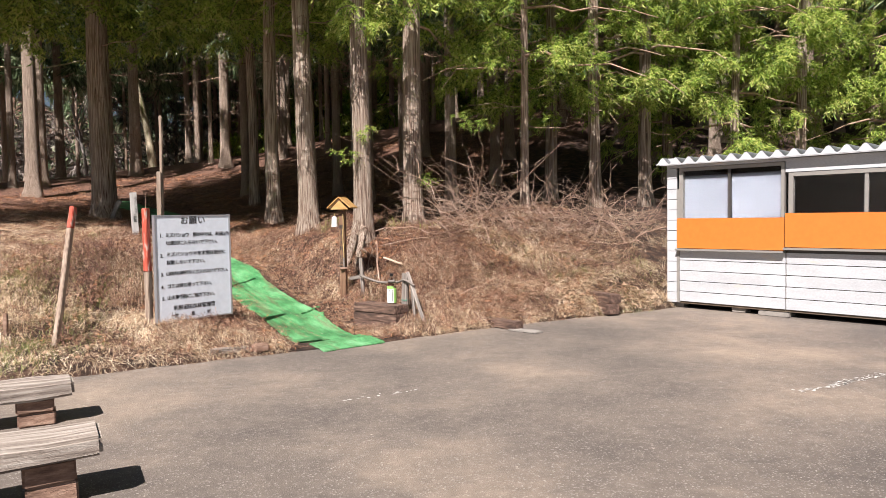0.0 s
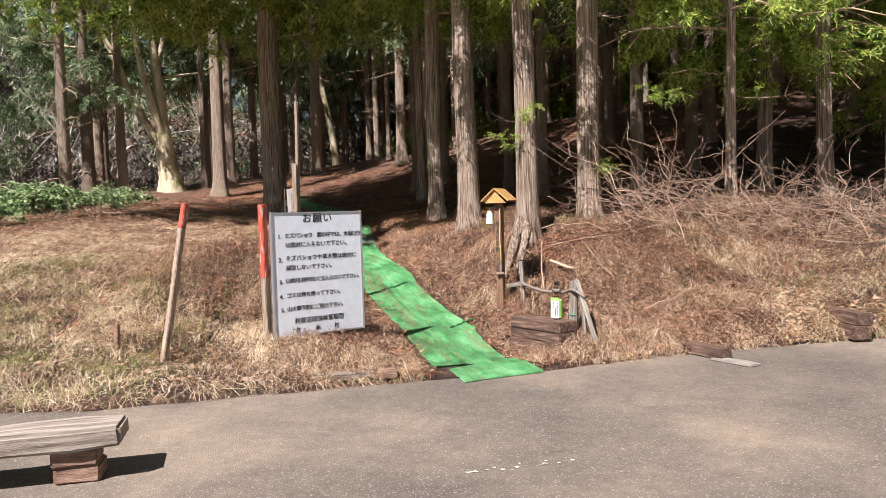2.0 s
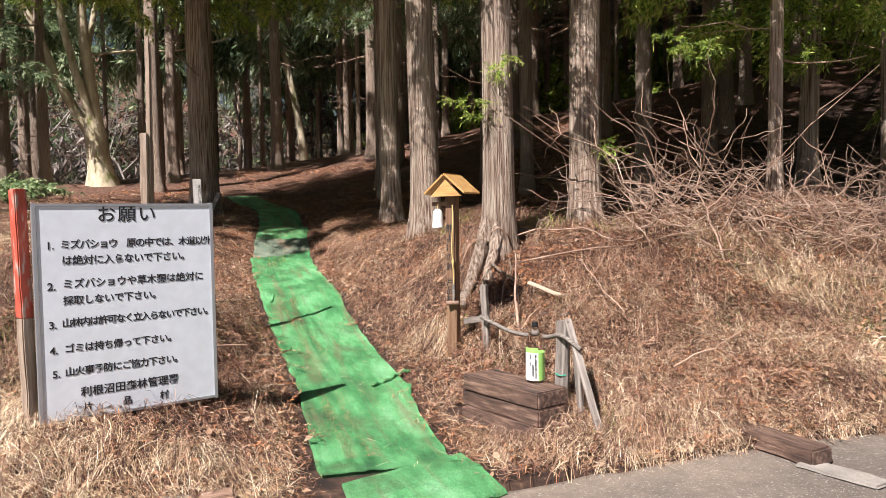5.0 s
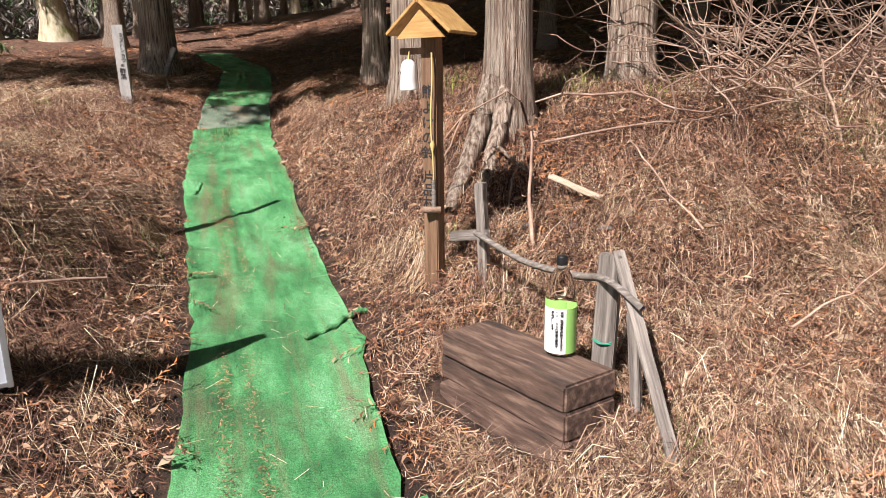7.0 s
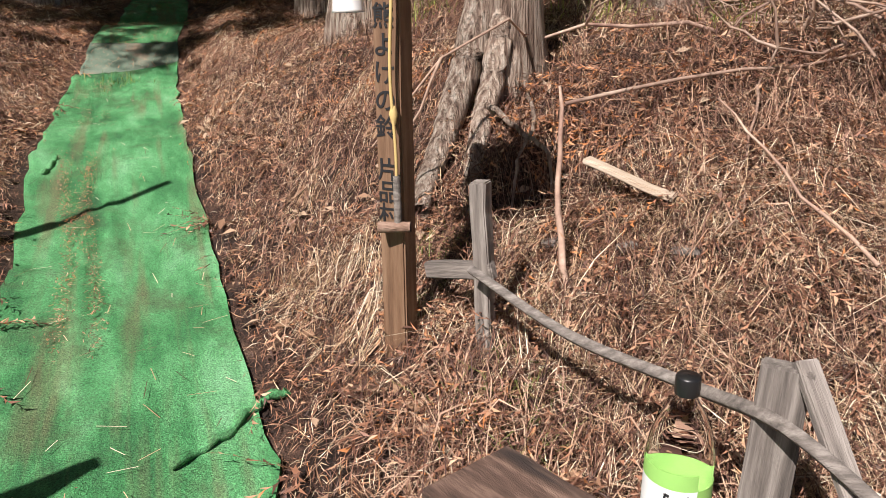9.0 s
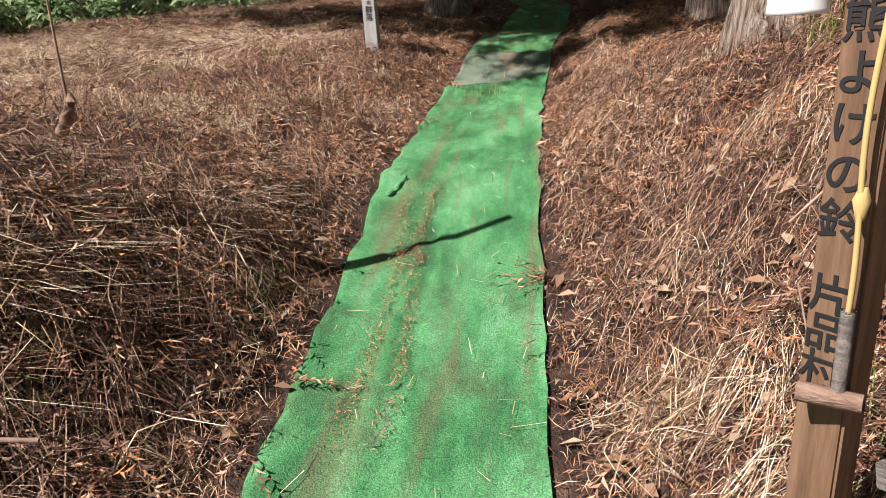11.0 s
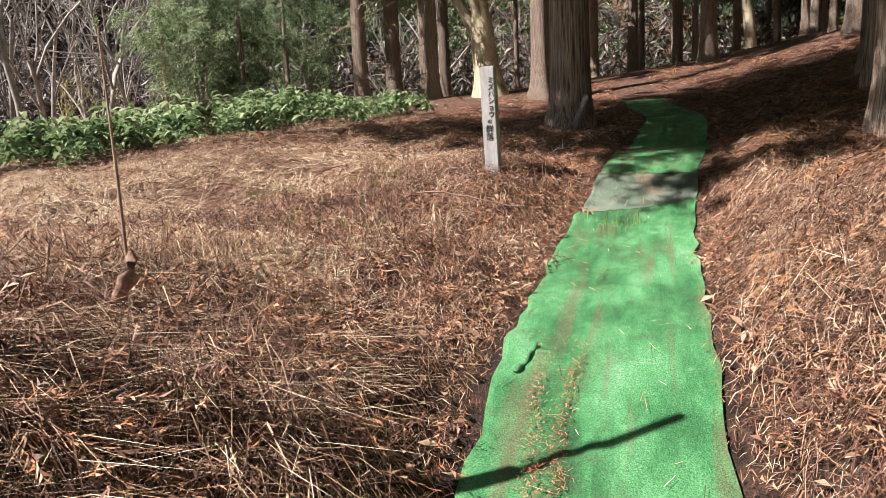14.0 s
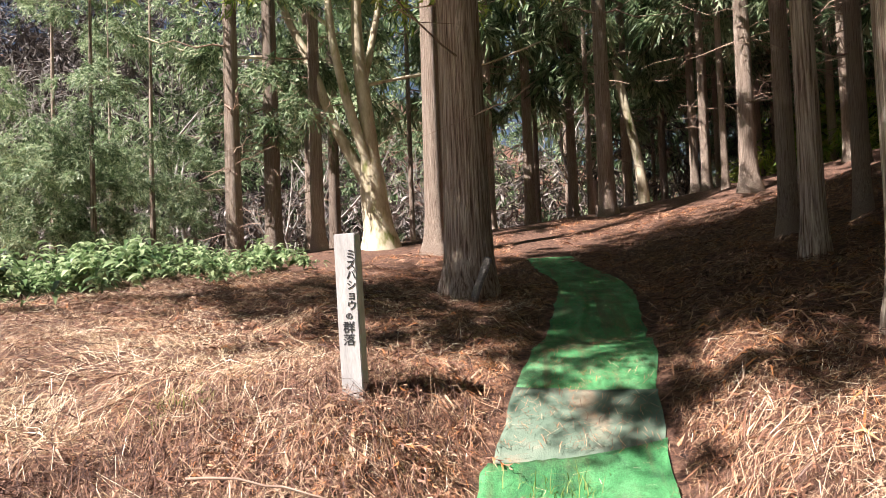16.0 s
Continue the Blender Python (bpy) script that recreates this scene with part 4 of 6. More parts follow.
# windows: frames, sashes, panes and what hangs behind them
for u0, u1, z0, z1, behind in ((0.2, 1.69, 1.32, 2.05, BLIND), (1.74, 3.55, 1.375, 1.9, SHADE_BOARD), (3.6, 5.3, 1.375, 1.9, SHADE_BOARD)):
    hut_box("window_frame", u0, u0 + 0.06, -0.03, 0.03, z0, z1, HUT_FRAME)
    hut_box("window_frame", u1 - 0.045, u1, -0.03, 0.03, z0, z1, HUT_FRAME)
    hut_box("window_frame", u0 + 0.06, u1 - 0.045, -0.03, 0.03, z1 - 0.05, z1, HUT_FRAME)
    um = (u0 + u1) / 2
    hut_box("sash_bar", um - 0.022, um + 0.022, -0.02, 0.02, z0, z1 - 0.05, HUT_FRAME if behind is SHADE_BOARD else DARK_METAL)
    for a, b in ((u0 + 0.06, um - 0.022), (um + 0.022, u1 - 0.045)):
        pane = hut_box("pane", a, b, 0.0, 0.004, z0, z1 - 0.05, GLASS, "", 0)
        pane.visible_shadow = False
        if behind is BLIND:
            hut_box("blind", a + 0.005, b - 0.005, 0.02, 0.024, z0, z1 - 0.12, BLIND, "pale drawn blind", 0)
hut_box("fascia", 1.7, LONG, -0.03, 0.02, 1.905, 2.09, SIDING, "", 0.006)
hut_box("eave_board", -0.05, LONG + 0.05, -0.14, -0.03, 2.095, 2.104, SIDING, "", 0)
hut_box("fascia", 0.0, 1.7, -0.025, 0.02, 2.055, 2.1, SIDING, "", 0.006)
# corrugated roof sheet, falling to the back
nu, amp, pitch = 300, 0.045, 0.205
us = np.linspace(-0.12, LONG + 0.12, nu)
wv = amp * np.cos(2 * np.pi * us / pitch)
rows = []
for w, dz in ((-0.14, 2.165), (DEEP + 0.15, 2.1)):
    rows.append([hm @ Vector((u, w, dz + z)) for u, z in zip(us, wv)])
v = np.array(rows).reshape(-1, 3)
k = np.arange(nu - 1)
q = np.stack([k, k + 1, k + 1 + nu, k + nu], -1)
v = np.concatenate([v, v - np.array([0, 0, 0.008])])
front = np.stack([k, k + 1, k + 1 + 2 * nu, k + 2 * nu], -1)
part("roof_sheet", np_mesh("roof_sheet", v, np.concatenate([q, q + 2 * nu, front])), SIDING, hut, "white corrugated roof sheet", True)
# the closure under each wave of the roof's front
bm = bmesh.new()
for a in np.arange(-0.1025, LONG + 0.1, pitch):
    uu = np.linspace(a, a + pitch, 9)
    top_ = [bm.verts.new(hm @ Vector((u, -0.143, 2.16 + amp * math.cos(2 * math.pi * u / pitch)))) for u in uu]
    low_ = [bm.verts.new(hm @ Vector((u, -0.143, 2.105))) for u in uu]
    for i in range(8):
        bm.faces.new((top_[i], top_[i + 1], low_[i + 1], low_[i]))
part("roof_closure", bm, SIDING, hut)
for u, w in ((0.12, 0.12), (1.05, 0.1), (1.65, 0.1), (3.2, 0.1), (5.0, 0.1), (0.2, 2.0), (5.0, 2.0)):
    hut_box("footing", u - 0.1, u + 0.1, w - 0.05, w + 0.12, 0.0, 0.075, CONCRETE, "concrete block footing", 0.01)
hut_box("footing", 1.35, 1.75, -0.02, 0.09, 0.0, 0.06, CONCRETE, "", 0.008)

# folds torn loose along the mat's sides
def mat_fold(points, r):
    q = spline(points, 5)
    z = trodden(q[:, 0], q[:, 1]) + 0.026
    o = part("turf_fold", np_mesh("turf_fold", *tube(np.c_[q, z + 0.008 * np.sin(np.arange(len(q)))], r * (0.7 + 0.5 * np.abs(np.sin(np.arange(len(q)) * 0.8))), 6)), TURF)
    return tagged(o, "rumpled torn fold of green turf on the mat", "turf fold", "folds of the mat")


mat_fold([(-1.88, 9.25), (-1.84, 9.34), (-1.8, 9.41), (-1.79, 9.5), (-1.755, 9.58), (-1.71, 9.62)], 0.014)
mat_fold([(-3.53, 10.86), (-3.55, 10.93), (-3.58, 11.0), (-3.6, 11.05)], 0.012)
board_ = part("leaning_board", slab(0.16, 0.03, 0.5, frame_of((-7.5, 16.2, bare_z(-7.5, 16.2) + 0.2), (0.8, -0.5, 0)) @ pose(0, 0, 0, -18, 14, 0), 0.01, 0.01), OLD_WOOD)
tagged(board_, "pale weathered board leaning on the foot of the old cedar", "board")

# ---- trees ----
def feathers(rg, at, outward, fingers, needles, length, droop, width):
    """Sprays of needles: at each place, fingers that start outward and hang, each a row of small pointed blades."""
    n = len(at)
    az = np.arctan2(outward[:, 1], outward[:, 0])[:, None] + rg.normal(0, 0.9, (n, fingers))
    el = rg.normal(-0.25, 0.45, (n, fingers))
    d = np.stack([np.cos(az) * np.cos(el), np.sin(az) * np.cos(el), np.sin(el)], -1)
    L = length * rg.uniform(0.6, 1.3, (n, fingers))
    s = (np.arange(needles) + 0.3) / needles
    step = 1.0 / needles

    def along(t):
        p = d[:, :, None, :] * (L[..., None] * t)[..., None]
        p[..., 2] -= droop * L[..., None] * t ** 2
        return at[:, None, None, :] + p

    t = np.broadcast_to(s, (n, fingers, needles))
    a, b = along(t - 0.5 * step), along(t + 0.5 * step)
    side = np.cross(d, np.array([0, 0, 1.0])) + rg.normal(0, 0.35, d.shape)
    side /= np.linalg.norm(side, axis=-1)[..., None] + 1e-9
    sign_ = np.where(np.arange(needles) % 2 == 0, 1.0, -1.0)
    reach = width * (1.1 - 0.6 * s) * sign_
    tip = along(t + 1.3 * step) + side[:, :, None, :] * reach[None, None, :, None] + rg.normal(0, width * 0.25, (n, fingers, needles, 3))
    a = a - side[:, :, None, :] * (0.12 * reach)[None, None, :, None]
    tri = np.stack([a, b, tip], -2).reshape(-1, 3)
    return tri, np.arange(len(tri)).reshape(-1, 3)


def crown_mesh(name, seed, z0, z1, radius, clumps, fingers, needles, length, droop, width, lean=(0, 0), low_share=0.5, shape=0.6, foot=0.55, front=None):
    """A crown of hanging sprays round a trunk at the origin, densest on the outside."""
    rg = np.random.default_rng(seed)
    boughs = max(30, clumps // 12)
    low = rg.random(boughs) < low_share
    zb = np.where(low, z0 + (z1 - z0) * 0.35 * rg.random(boughs), z0 + (z1 - z0) * rg.random(boughs))
    hb = (zb - z0) / (z1 - z0)
    reach = (radius * np.clip(foot + 2.2 * hb, 0, 1) * (1 - hb) ** shape + 0.2) * rg.uniform(0.65, 1.15, boughs)
    azb = rg.uniform(0, 6.283, boughs)
    pick = rg.integers(0, boughs, clumps)
    t = np.sqrt(rg.uniform(0.05, 1, clumps))
    h, r = hb[pick], reach[pick] * t
    az = azb[pick] + rg.normal(0, 0.16, clumps)
    z = zb[pick] - 0.2 * r + rg.normal(0, 0.1, clumps) - 0.12 * rg.random(clumps)
    at = np.stack([r * np.cos(az) + lean[0] * (1 - h) ** 2, r * np.sin(az) + lean[1] * (1 - h) ** 2, z], -1)
    out_ = np.stack([np.cos(az), np.sin(az)], -1)
    if front is not None:  # clumps cut away here so the crown's shadow starts further up the path
        keep = at[:, 1] + 0.83 * (at[:, 2] - z0) > front + 0.35 * np.sin(2.3 * at[:, 0])
        at, out_ = at[keep], out_[keep]
    return np_mesh(name, *feathers(rg, at, out_, fingers, needles, length, droop, width))


def limbs_mesh(name, seed, z0, z1, radius, count, dead, lean=(0, 0), sides=4):
    """Limbs from the trunk into the crown, and bare dead snags below it."""
    rg = np.random.default_rng(seed)
    pieces = []
    for k in range(count + dead):
        alive = k < count
        h = rg.random() ** 1.3
        z = z0 + (z1 - z0) * h if alive else rg.uniform(1.6, z0 + 1.5)
        reach = (radius * (1 - h) ** 0.6 if alive else rg.uniform(0.4, 1.6))
        az = rg.uniform(0, 6.283)
        t = np.linspace(0, 1, 5)
        sag = -0.25 * reach if alive else rg.normal(-0.1, 0.25)
        p = np.stack([reach * t * np.cos(az) + lean[0] * t * (1 - h), reach * t * np.sin(az) + lean[1] * t * (1 - h), z + sag * t ** 2 + 0.04 * np.sin(5 * t + az)], -1)
        p[1:] += rg.normal(0, 0.03 * reach, (4, 3))
        r0 = 0.028 * (1 - 0.6 * h) if alive else rg.uniform(0.006, 0.014)
        pieces.append(tube(p, r0 * (1 - 0.85 * t) + 0.002, sides))
        if not alive:
            for _ in range(2):
                c = p[rg.integers(1, 4)]
                e = c + rg.normal(0, 0.22, 3)
                pieces.append(tube(np.array([c, (c + e) / 2 + rg.normal(0, 0.03, 3), e]), [0.005, 0.004, 0.002], 3) if sides == 3 else tube(np.array([c, (c + e) / 2, e]), [0.005, 0.004, 0.002], sides))
    return np_mesh(name, *join(pieces))


def trunk_mesh(name, seed, r, height, sides=16, lean=(0.0, 0.0), flare=0.4, rows=None):
    """A tapered trunk with a flared, buttressed foot and faint ribs."""
    rg = np.random.default_rng(seed)
    z = np.array(rows or [-0.4, -0.1, 0.08, 0.22, 0.42, 0.7, 1.1, 1.7, 2.5, 3.6, 5.0, 7.0, 10.0, 14.0, height])
    z = z[z <= height]
    a = np.linspace(0, 2 * np.pi, sides, endpoint=False)
    lobes = 1 + 0.45 * np.cos(rg.integers(3, 6) * a + rg.uniform(0, 6)) + 0.1 * np.cos(7 * a + rg.uniform(0, 6))
    rib = 1 + rg.normal(0, 0.022, sides)
    v = []
    for h in z:
        foot = flare * math.exp(-max(h, 0) / 0.22)
        rad = r * (1 - 0.82 * max(h, 0) / height) * (rib + foot * lobes)
        sway = 0.03 * math.sin(h * 0.7 + seed)
        v.append(np.stack([rad * np.cos(a) + lean[0] * h + sway, rad * np.sin(a) + lean[1] * h, np.full(sides, h)], -1))
    i, j = np.meshgrid(np.arange(len(z) - 1), np.arange(sides), indexing="ij")
    k = (j + 1) % sides
    q = np.stack([i * sides + j, i * sides + k, (i + 1) * sides + k, (i + 1) * sides + j], -1).reshape(-1, 4)
    return np_mesh(name, np.concatenate(v), q)


def conifer(x, y, r, crown_m, limb_m, label, lean=(0.0, 0.0), needle=CEDAR, seed=0, group="cedars at the edge of the wood", height=19.0, dz=0.0, turn=None, sides=18):
    t = thing("cedar_tree", (x, y, bare_z(x, y)), label, "tree", group)
    part("trunk", trunk_mesh("trunk", seed, r, height, sides, lean), BARK, t, "", True)
    turn = R.uniform(0, 6.28) if turn is None else turn
    for name, me, mat_ in (("crown", crown_m, needle), ("dead_branch_work", limb_m, TWIG)):
        if me:
            o = tagged(part(name, me, mat_, t), kind="stuff")
            o.matrix_local = Matrix.Translation((lean[0] * 6, lean[1] * 6, dz)) @ Matrix.Rotation(turn, 4, "Z")
    return t


edge_crowns = [crown_mesh("edge_crown", 20 + k, 2.3, 18, 2.6, 850, 12, 6, 0.2, 0.4, 0.065, (0, 0), 0.5) for k in range(4)]
edge_limbs = [limbs_mesh("edge_limbs", 30 + k, 2.6, 15, 2.2, 26, 12) for k in range(3)]
# low boughs stretched forward, largely out of view, to shade the far mats
big_crown = crown_mesh("wide_crown", 41, 5.0, 19, 5.2, 8600, 11, 6, 0.27, 0.4, 0.1, (1.1, -2.9), 0.75, 0.7, 0.9, -7.1)
big_limbs = limbs_mesh("wide_limbs", 42, 5.1, 15, 4.4, 40, 10, (1.6, -2.8), 5)
low_crowns = [crown_mesh("low_crown", 50 + k, 0.9, 12, 2.0, 560, 13, 6, 0.23, 0.4, 0.065, (0, 0), 0.5) for k in range(2)]
short_crowns = [crown_mesh("short_crown", 57 + k, 0.8, 7.5, 2.2, 420, 13, 7, 0.24, 0.35, 0.06, (0, 0), 0.4) for k in range(2)]
low_limbs = limbs_mesh("low_limbs", 55, 1.2, 11, 1.8, 26, 6)
wood_crowns = [crown_mesh("wood_crown", 60 + k, 4.6, 19.5, 2.2, 310, 8, 3, 0.55, 0.5, 0.22, (0, 0), 0.25) for k in range(4)]
fine_crowns = [crown_mesh("fine_crown", 65 + k, 4.2, 19.5, 2.1, 320, 10, 5, 0.32, 0.45, 0.1, (0, 0), 0.3) for k in range(3)]
wood_limbs = [limbs_mesh("wood_limbs", 70 + k, 4.0, 15, 1.8, 8, 22, (0, 0), 3) for k in range(4)]

EDGE = "tall cedar with fibrous bark and hanging needles on the bank"
pale_cedar = conifer(-1.26, 10.95, 0.15, edge_crowns[0], edge_limbs[0], "tall cedar with pale peeling bark behind the bell post", (0.003, 0.004), seed=1, dz=1.7)
conifer(-2.4, 12.55, 0.175, edge_crowns[1], edge_limbs[1], EDGE, (-0.004, 0), seed=2, dz=1.9)
conifer(-3.48, 14.6, 0.15, edge_crowns[2], edge_limbs[2], EDGE, (0.003, 0), seed=3, dz=1.3)
knot_cedar = conifer(-0.46, 11.97, 0.165, edge_crowns[1], edge_limbs[2], EDGE, (-0.004, 0), seed=4, dz=0.9)
conifer(1.55, 13.0, 0.08, edge_crowns[2], edge_limbs[1], "slim cedar with a pale thin trunk behind the brushwood", (-0.01, 0), seed=5, height=13, dz=-0.2)
conifer(2.3, 14.95, 0.13, edge_crowns[0], edge_limbs[0], EDGE, (0.004, 0), seed=6, dz=0.0)
conifer(-4.82, 18.05, 0.115, edge_crowns[3], edge_limbs[1], EDGE, (0, 0), seed=7, dz=1.8)
conifer(-7.91, 16.5, 0.27, big_crown, big_limbs, "broad old cedar with dark fibrous bark beside the path", (0.004, 0), CEDAR, seed=8, height=22, turn=0.0, sides=26)
conifer(3.1, 14.3, 0.12, edge_crowns[1], edge_limbs[0], EDGE, (0, 0), seed=9, dz=-0.3)
conifer(4.3, 14.9, 0.14, edge_crowns[2], edge_limbs[2], EDGE, (0, 0), seed=10, dz=-0.5)
for k, (x, y, rr) in enumerate(((6.3, 15.2, 0.1), (7.9, 15.6, 0.12), (9.6, 15.2, 0.11), (5.2, 16.4, 0.12), (11.5, 15.8, 0.12))):
    conifer(x, y, rr, low_crowns[k % 2], low_limbs, "young cedar with low yellow-green sprays behind the hut", (0, 0), seed=80 + k, group="young cedars behind the hut", height=13, dz=0.2 + 0.25 * (k % 3))
for k, (x, y, rr) in enumerate(((-17.2, 16.3, 0.06), (-18.6, 18.2, 0.07), (-18.2, 14.9, 0.05), (-19.5, 16.4, 0.07), (-21.5, 18.5, 0.07))):
    conifer(x, y, rr, short_crowns[k % 2], None, "young cypress with low feathery grey-green foliage", (0, 0), CYPRESS, 90 + k, "cypresses by the clearing", 8.0, 0.3 * (k % 3))

# a tree out of view, added only for the shade it throws on the clearing
conifer(-12.2, 9.9, 0.2, edge_crowns[3], edge_limbs[0], "unseen tall cedar added to cast shade on the clearing", (0, 0), seed=12, dz=4.4)

# roots of the pale cedar, laid bare over the hollow at its foot
rg = np.random.default_rng(91)
tree_at = np.array(pale_cedar.matrix_world.translation)
for pts, r0 in (([(-1.3, 10.85, 1.35), (-1.36, 10.72, 1.05), (-1.42, 10.58, 0.84), (-1.45, 10.44, 0.68), (-1.46, 10.3, 0.56)], 0.075), ([(-1.22, 10.84, 1.3), (-1.24, 10.72, 1.05), (-1.27, 10.58, 0.86), (-1.29, 10.46, 0.68), (-1.3, 10.36, 0.54)], 0.06),
                
                ([(-1.25, 10.6, 0.95), (-1.1, 10.5, 0.86), (-0.98, 10.42, 0.78), (-0.95, 10.36, 0.6)], 0.012), ([(-1.1, 10.72, 0.98), (-1.05, 10.52, 0.9), (-1.1, 10.4, 0.74), (-1.12, 10.36, 0.52)], 0.009)):
    p = spline(pts, 6)
    p = p + np.cumsum(rg.normal(0, 0.004, p.shape), axis=0) - tree_at
    part("root", np_mesh("root", *tube(p, np.linspace(r0, r0 * 0.45, len(p)), 10)), BARK, pale_cedar, "", True)

# sprigs that sprout from the trunks
def sprig(tree, at, toward, label="bright green sprig on the trunk"):
    rg = np.random.default_rng(int(abs(at[0] * 1000)))
    o = Vector(at) - tree.matrix_world.translation
    c = np.array([[o.x + rg.normal(0, 0.05) + 0.05 * k * toward[0], o.y + rg.normal(0, 0.04), o.z + rg.normal(0, 0.06)] for k in range(7)])
    d = np.repeat(np.array([toward], float), 7, axis=0)
    tagged(part("sprig", np_mesh("sprig", *feathers(rg, c, d, 8, 7, 0.13, 0.2, 0.03)), CEDAR, tree, label), kind="stuff")


sprig(pale_cedar, (-1.22, 10.78, 2.72), (0.5, -1))
sprig(pale_cedar, (-1.3, 10.78, 2.38), (-0.8, -1))
sprig(knot_cedar, (-0.36, 11.8, 2.05), (0.6, -1))
sprig(knot_cedar, (0.15, 11.4, 3.0), (1, -0.6), "sunlit hanging spray")
sprig(knot_cedar, (0.4, 11.35, 2.85), (1, -0.6), "sunlit hanging spray")

# trees further in along the path, each where it stands, then the wood behind in uneven rows
INNER = "cedar trunk with reddish-brown bark in the shaded wood"
placed = [(-11.6, 20.1, 0.2), (-12.4, 22.0, 0.15), (-13.1, 21.6, 0.1), (-8.0, 26.3, 0.19), (-5.6, 20.2, 0.12), (-4.8, 20.4, 0.1), (-11.0, 25.5, 0.2), (-16.0, 27.5, 0.18), (-15.7, 29.2, 0.18), (-15.0, 30.7, 0.17),
          (-15.4, 18.3, 0.17), (-15.5, 19.3, 0.18), (-14.9, 20.0, 0.15), (-17.0, 21.5, 0.16), (-18.5, 23.5, 0.17), (-2.6, 17.6, 0.11), (-1.7, 16.6, 0.11), (0.2, 15.8, 0.13), (-0.6, 18.2, 0.12), (1.3, 17.2, 0.13)]
taken = [(-1.26, 10.95), (-2.4, 12.55), (-3.48, 14.6), (-0.46, 11.97), (1.55, 13.0), (2.3, 14.95), (-4.82, 18.05), (-7.91, 16.5), (3.1, 14.3), (4.3, 14.9), (6.3, 15.2), (7.9, 15.6), (9.6, 15.2), (5.2, 16.4), (-13.7, 20.7)] + [(x, y) for x, y, _ in placed]
inner_trunks = [trunk_mesh("inner_trunk", 200 + k, 1.0, 19.0, 14, (R.normal(0, 0.006), R.normal(0, 0.006)), 0.5) for k in range(6)]


def inner_tree(x, y, rr, k):
    t = thing("cedar_tree", (x, y, bare_z(x, y)), INNER, "tree", "cedars in the wood")
    tr = part("trunk", inner_trunks[k % 6], BARK, t, "", True)
    tr.matrix_local = Matrix.Rotation(R.uniform(0, 6.28), 4, "Z") @ Matrix.Diagonal((rr, rr, 1, 1))
    for name, me, mat_ in (("crown", fine_crowns[k % 3] if math.hypot(x + 4, y - 13) < 16 else wood_crowns[k % 4], CYPRESS if x < -8 else CEDAR), ("dead_branch_work", wood_limbs[(k // 2) % 4], TWIG)):
        o = tagged(part(name, me, mat_, t), kind="stuff")
        wide = 1.35 if x > -1 and name == "crown" else 1.0
        o.matrix_local = Matrix.Rotation(R.uniform(0, 6.28), 4, "Z") @ Matrix.Translation((0, 0, R.uniform(-0.6, 1.0) + (2.6 if math.hypot(x + 12.3, y - 20.5) < 2.6 else -1.0 if x < -8 and y < 25 else 0))) @ Matrix.Diagonal((wide, wide, 1, 1))


for k, (x, y, rr) in enumerate(placed):
    inner_tree(x, y, rr, k)
k = 0
for gy in np.arange(16.5, 48, 2.3):
    for gx in np.arange(-19.5, 24, 2.2):
        x, y = gx + R.uniform(-0.95, 0.95), gy + R.uniform(-0.95, 0.95)
        if y < 16.5 + max(0, x - 4) * 0.15 or float(off_path(x, y)) < 1.9 or min(math.hypot(x - a, y - b) for a, b in taken) < 1.3:
            continue
        yaw_ = math.degrees(math.atan2(-4 - x, y - 12))
        if x < -8 and y < 24 + 0.2 * (x + 8) or (x > 6 and y > 40) or (24 < yaw_ < 52 and R.random() < 0.6):
            continue
        taken.append((x, y))
        inner_tree(x, y, R.uniform(0.08, 0.15), k)
        k += 1

# a leaning pale tree in the wood and the pale tree of many stems beside the clearing
lean = thing("leaning_tree", (-12.6, 31.0, bare_z(-12.6, 31.0)), "slender pale leaning tree in the wood", "tree")
part("trunk", np_mesh("trunk", *tube([(0, 0, -0.3), (-0.2, 0, 1.5), (-0.7, 0, 4), (-1.3, 0, 7), (-1.7, 0, 11)], [0.19, 0.15, 0.13, 0.11, 0.06], 12)), PALE_BARK, lean, "", True)
multi = thing("many_stemmed_tree", (-13.7, 20.7, bare_z(-13.7, 20.7)), "pale many-stemmed tree with mossy bark and bare limbs", "tree")
part("bole", np_mesh("bole", *tube([(0, 0, -0.4), (0, 0, 0.05), (-0.03, -0.02, 0.4), (-0.08, -0.06, 0.9), (-0.11, -0.09, 1.4), (-0.13, -0.11, 1.9)], [0.56, 0.42, 0.32, 0.29, 0.27, 0.2], 18)), PALE_BARK, multi, "", True)
LEFTWARD = Vector((-0.748, -0.664, 0))
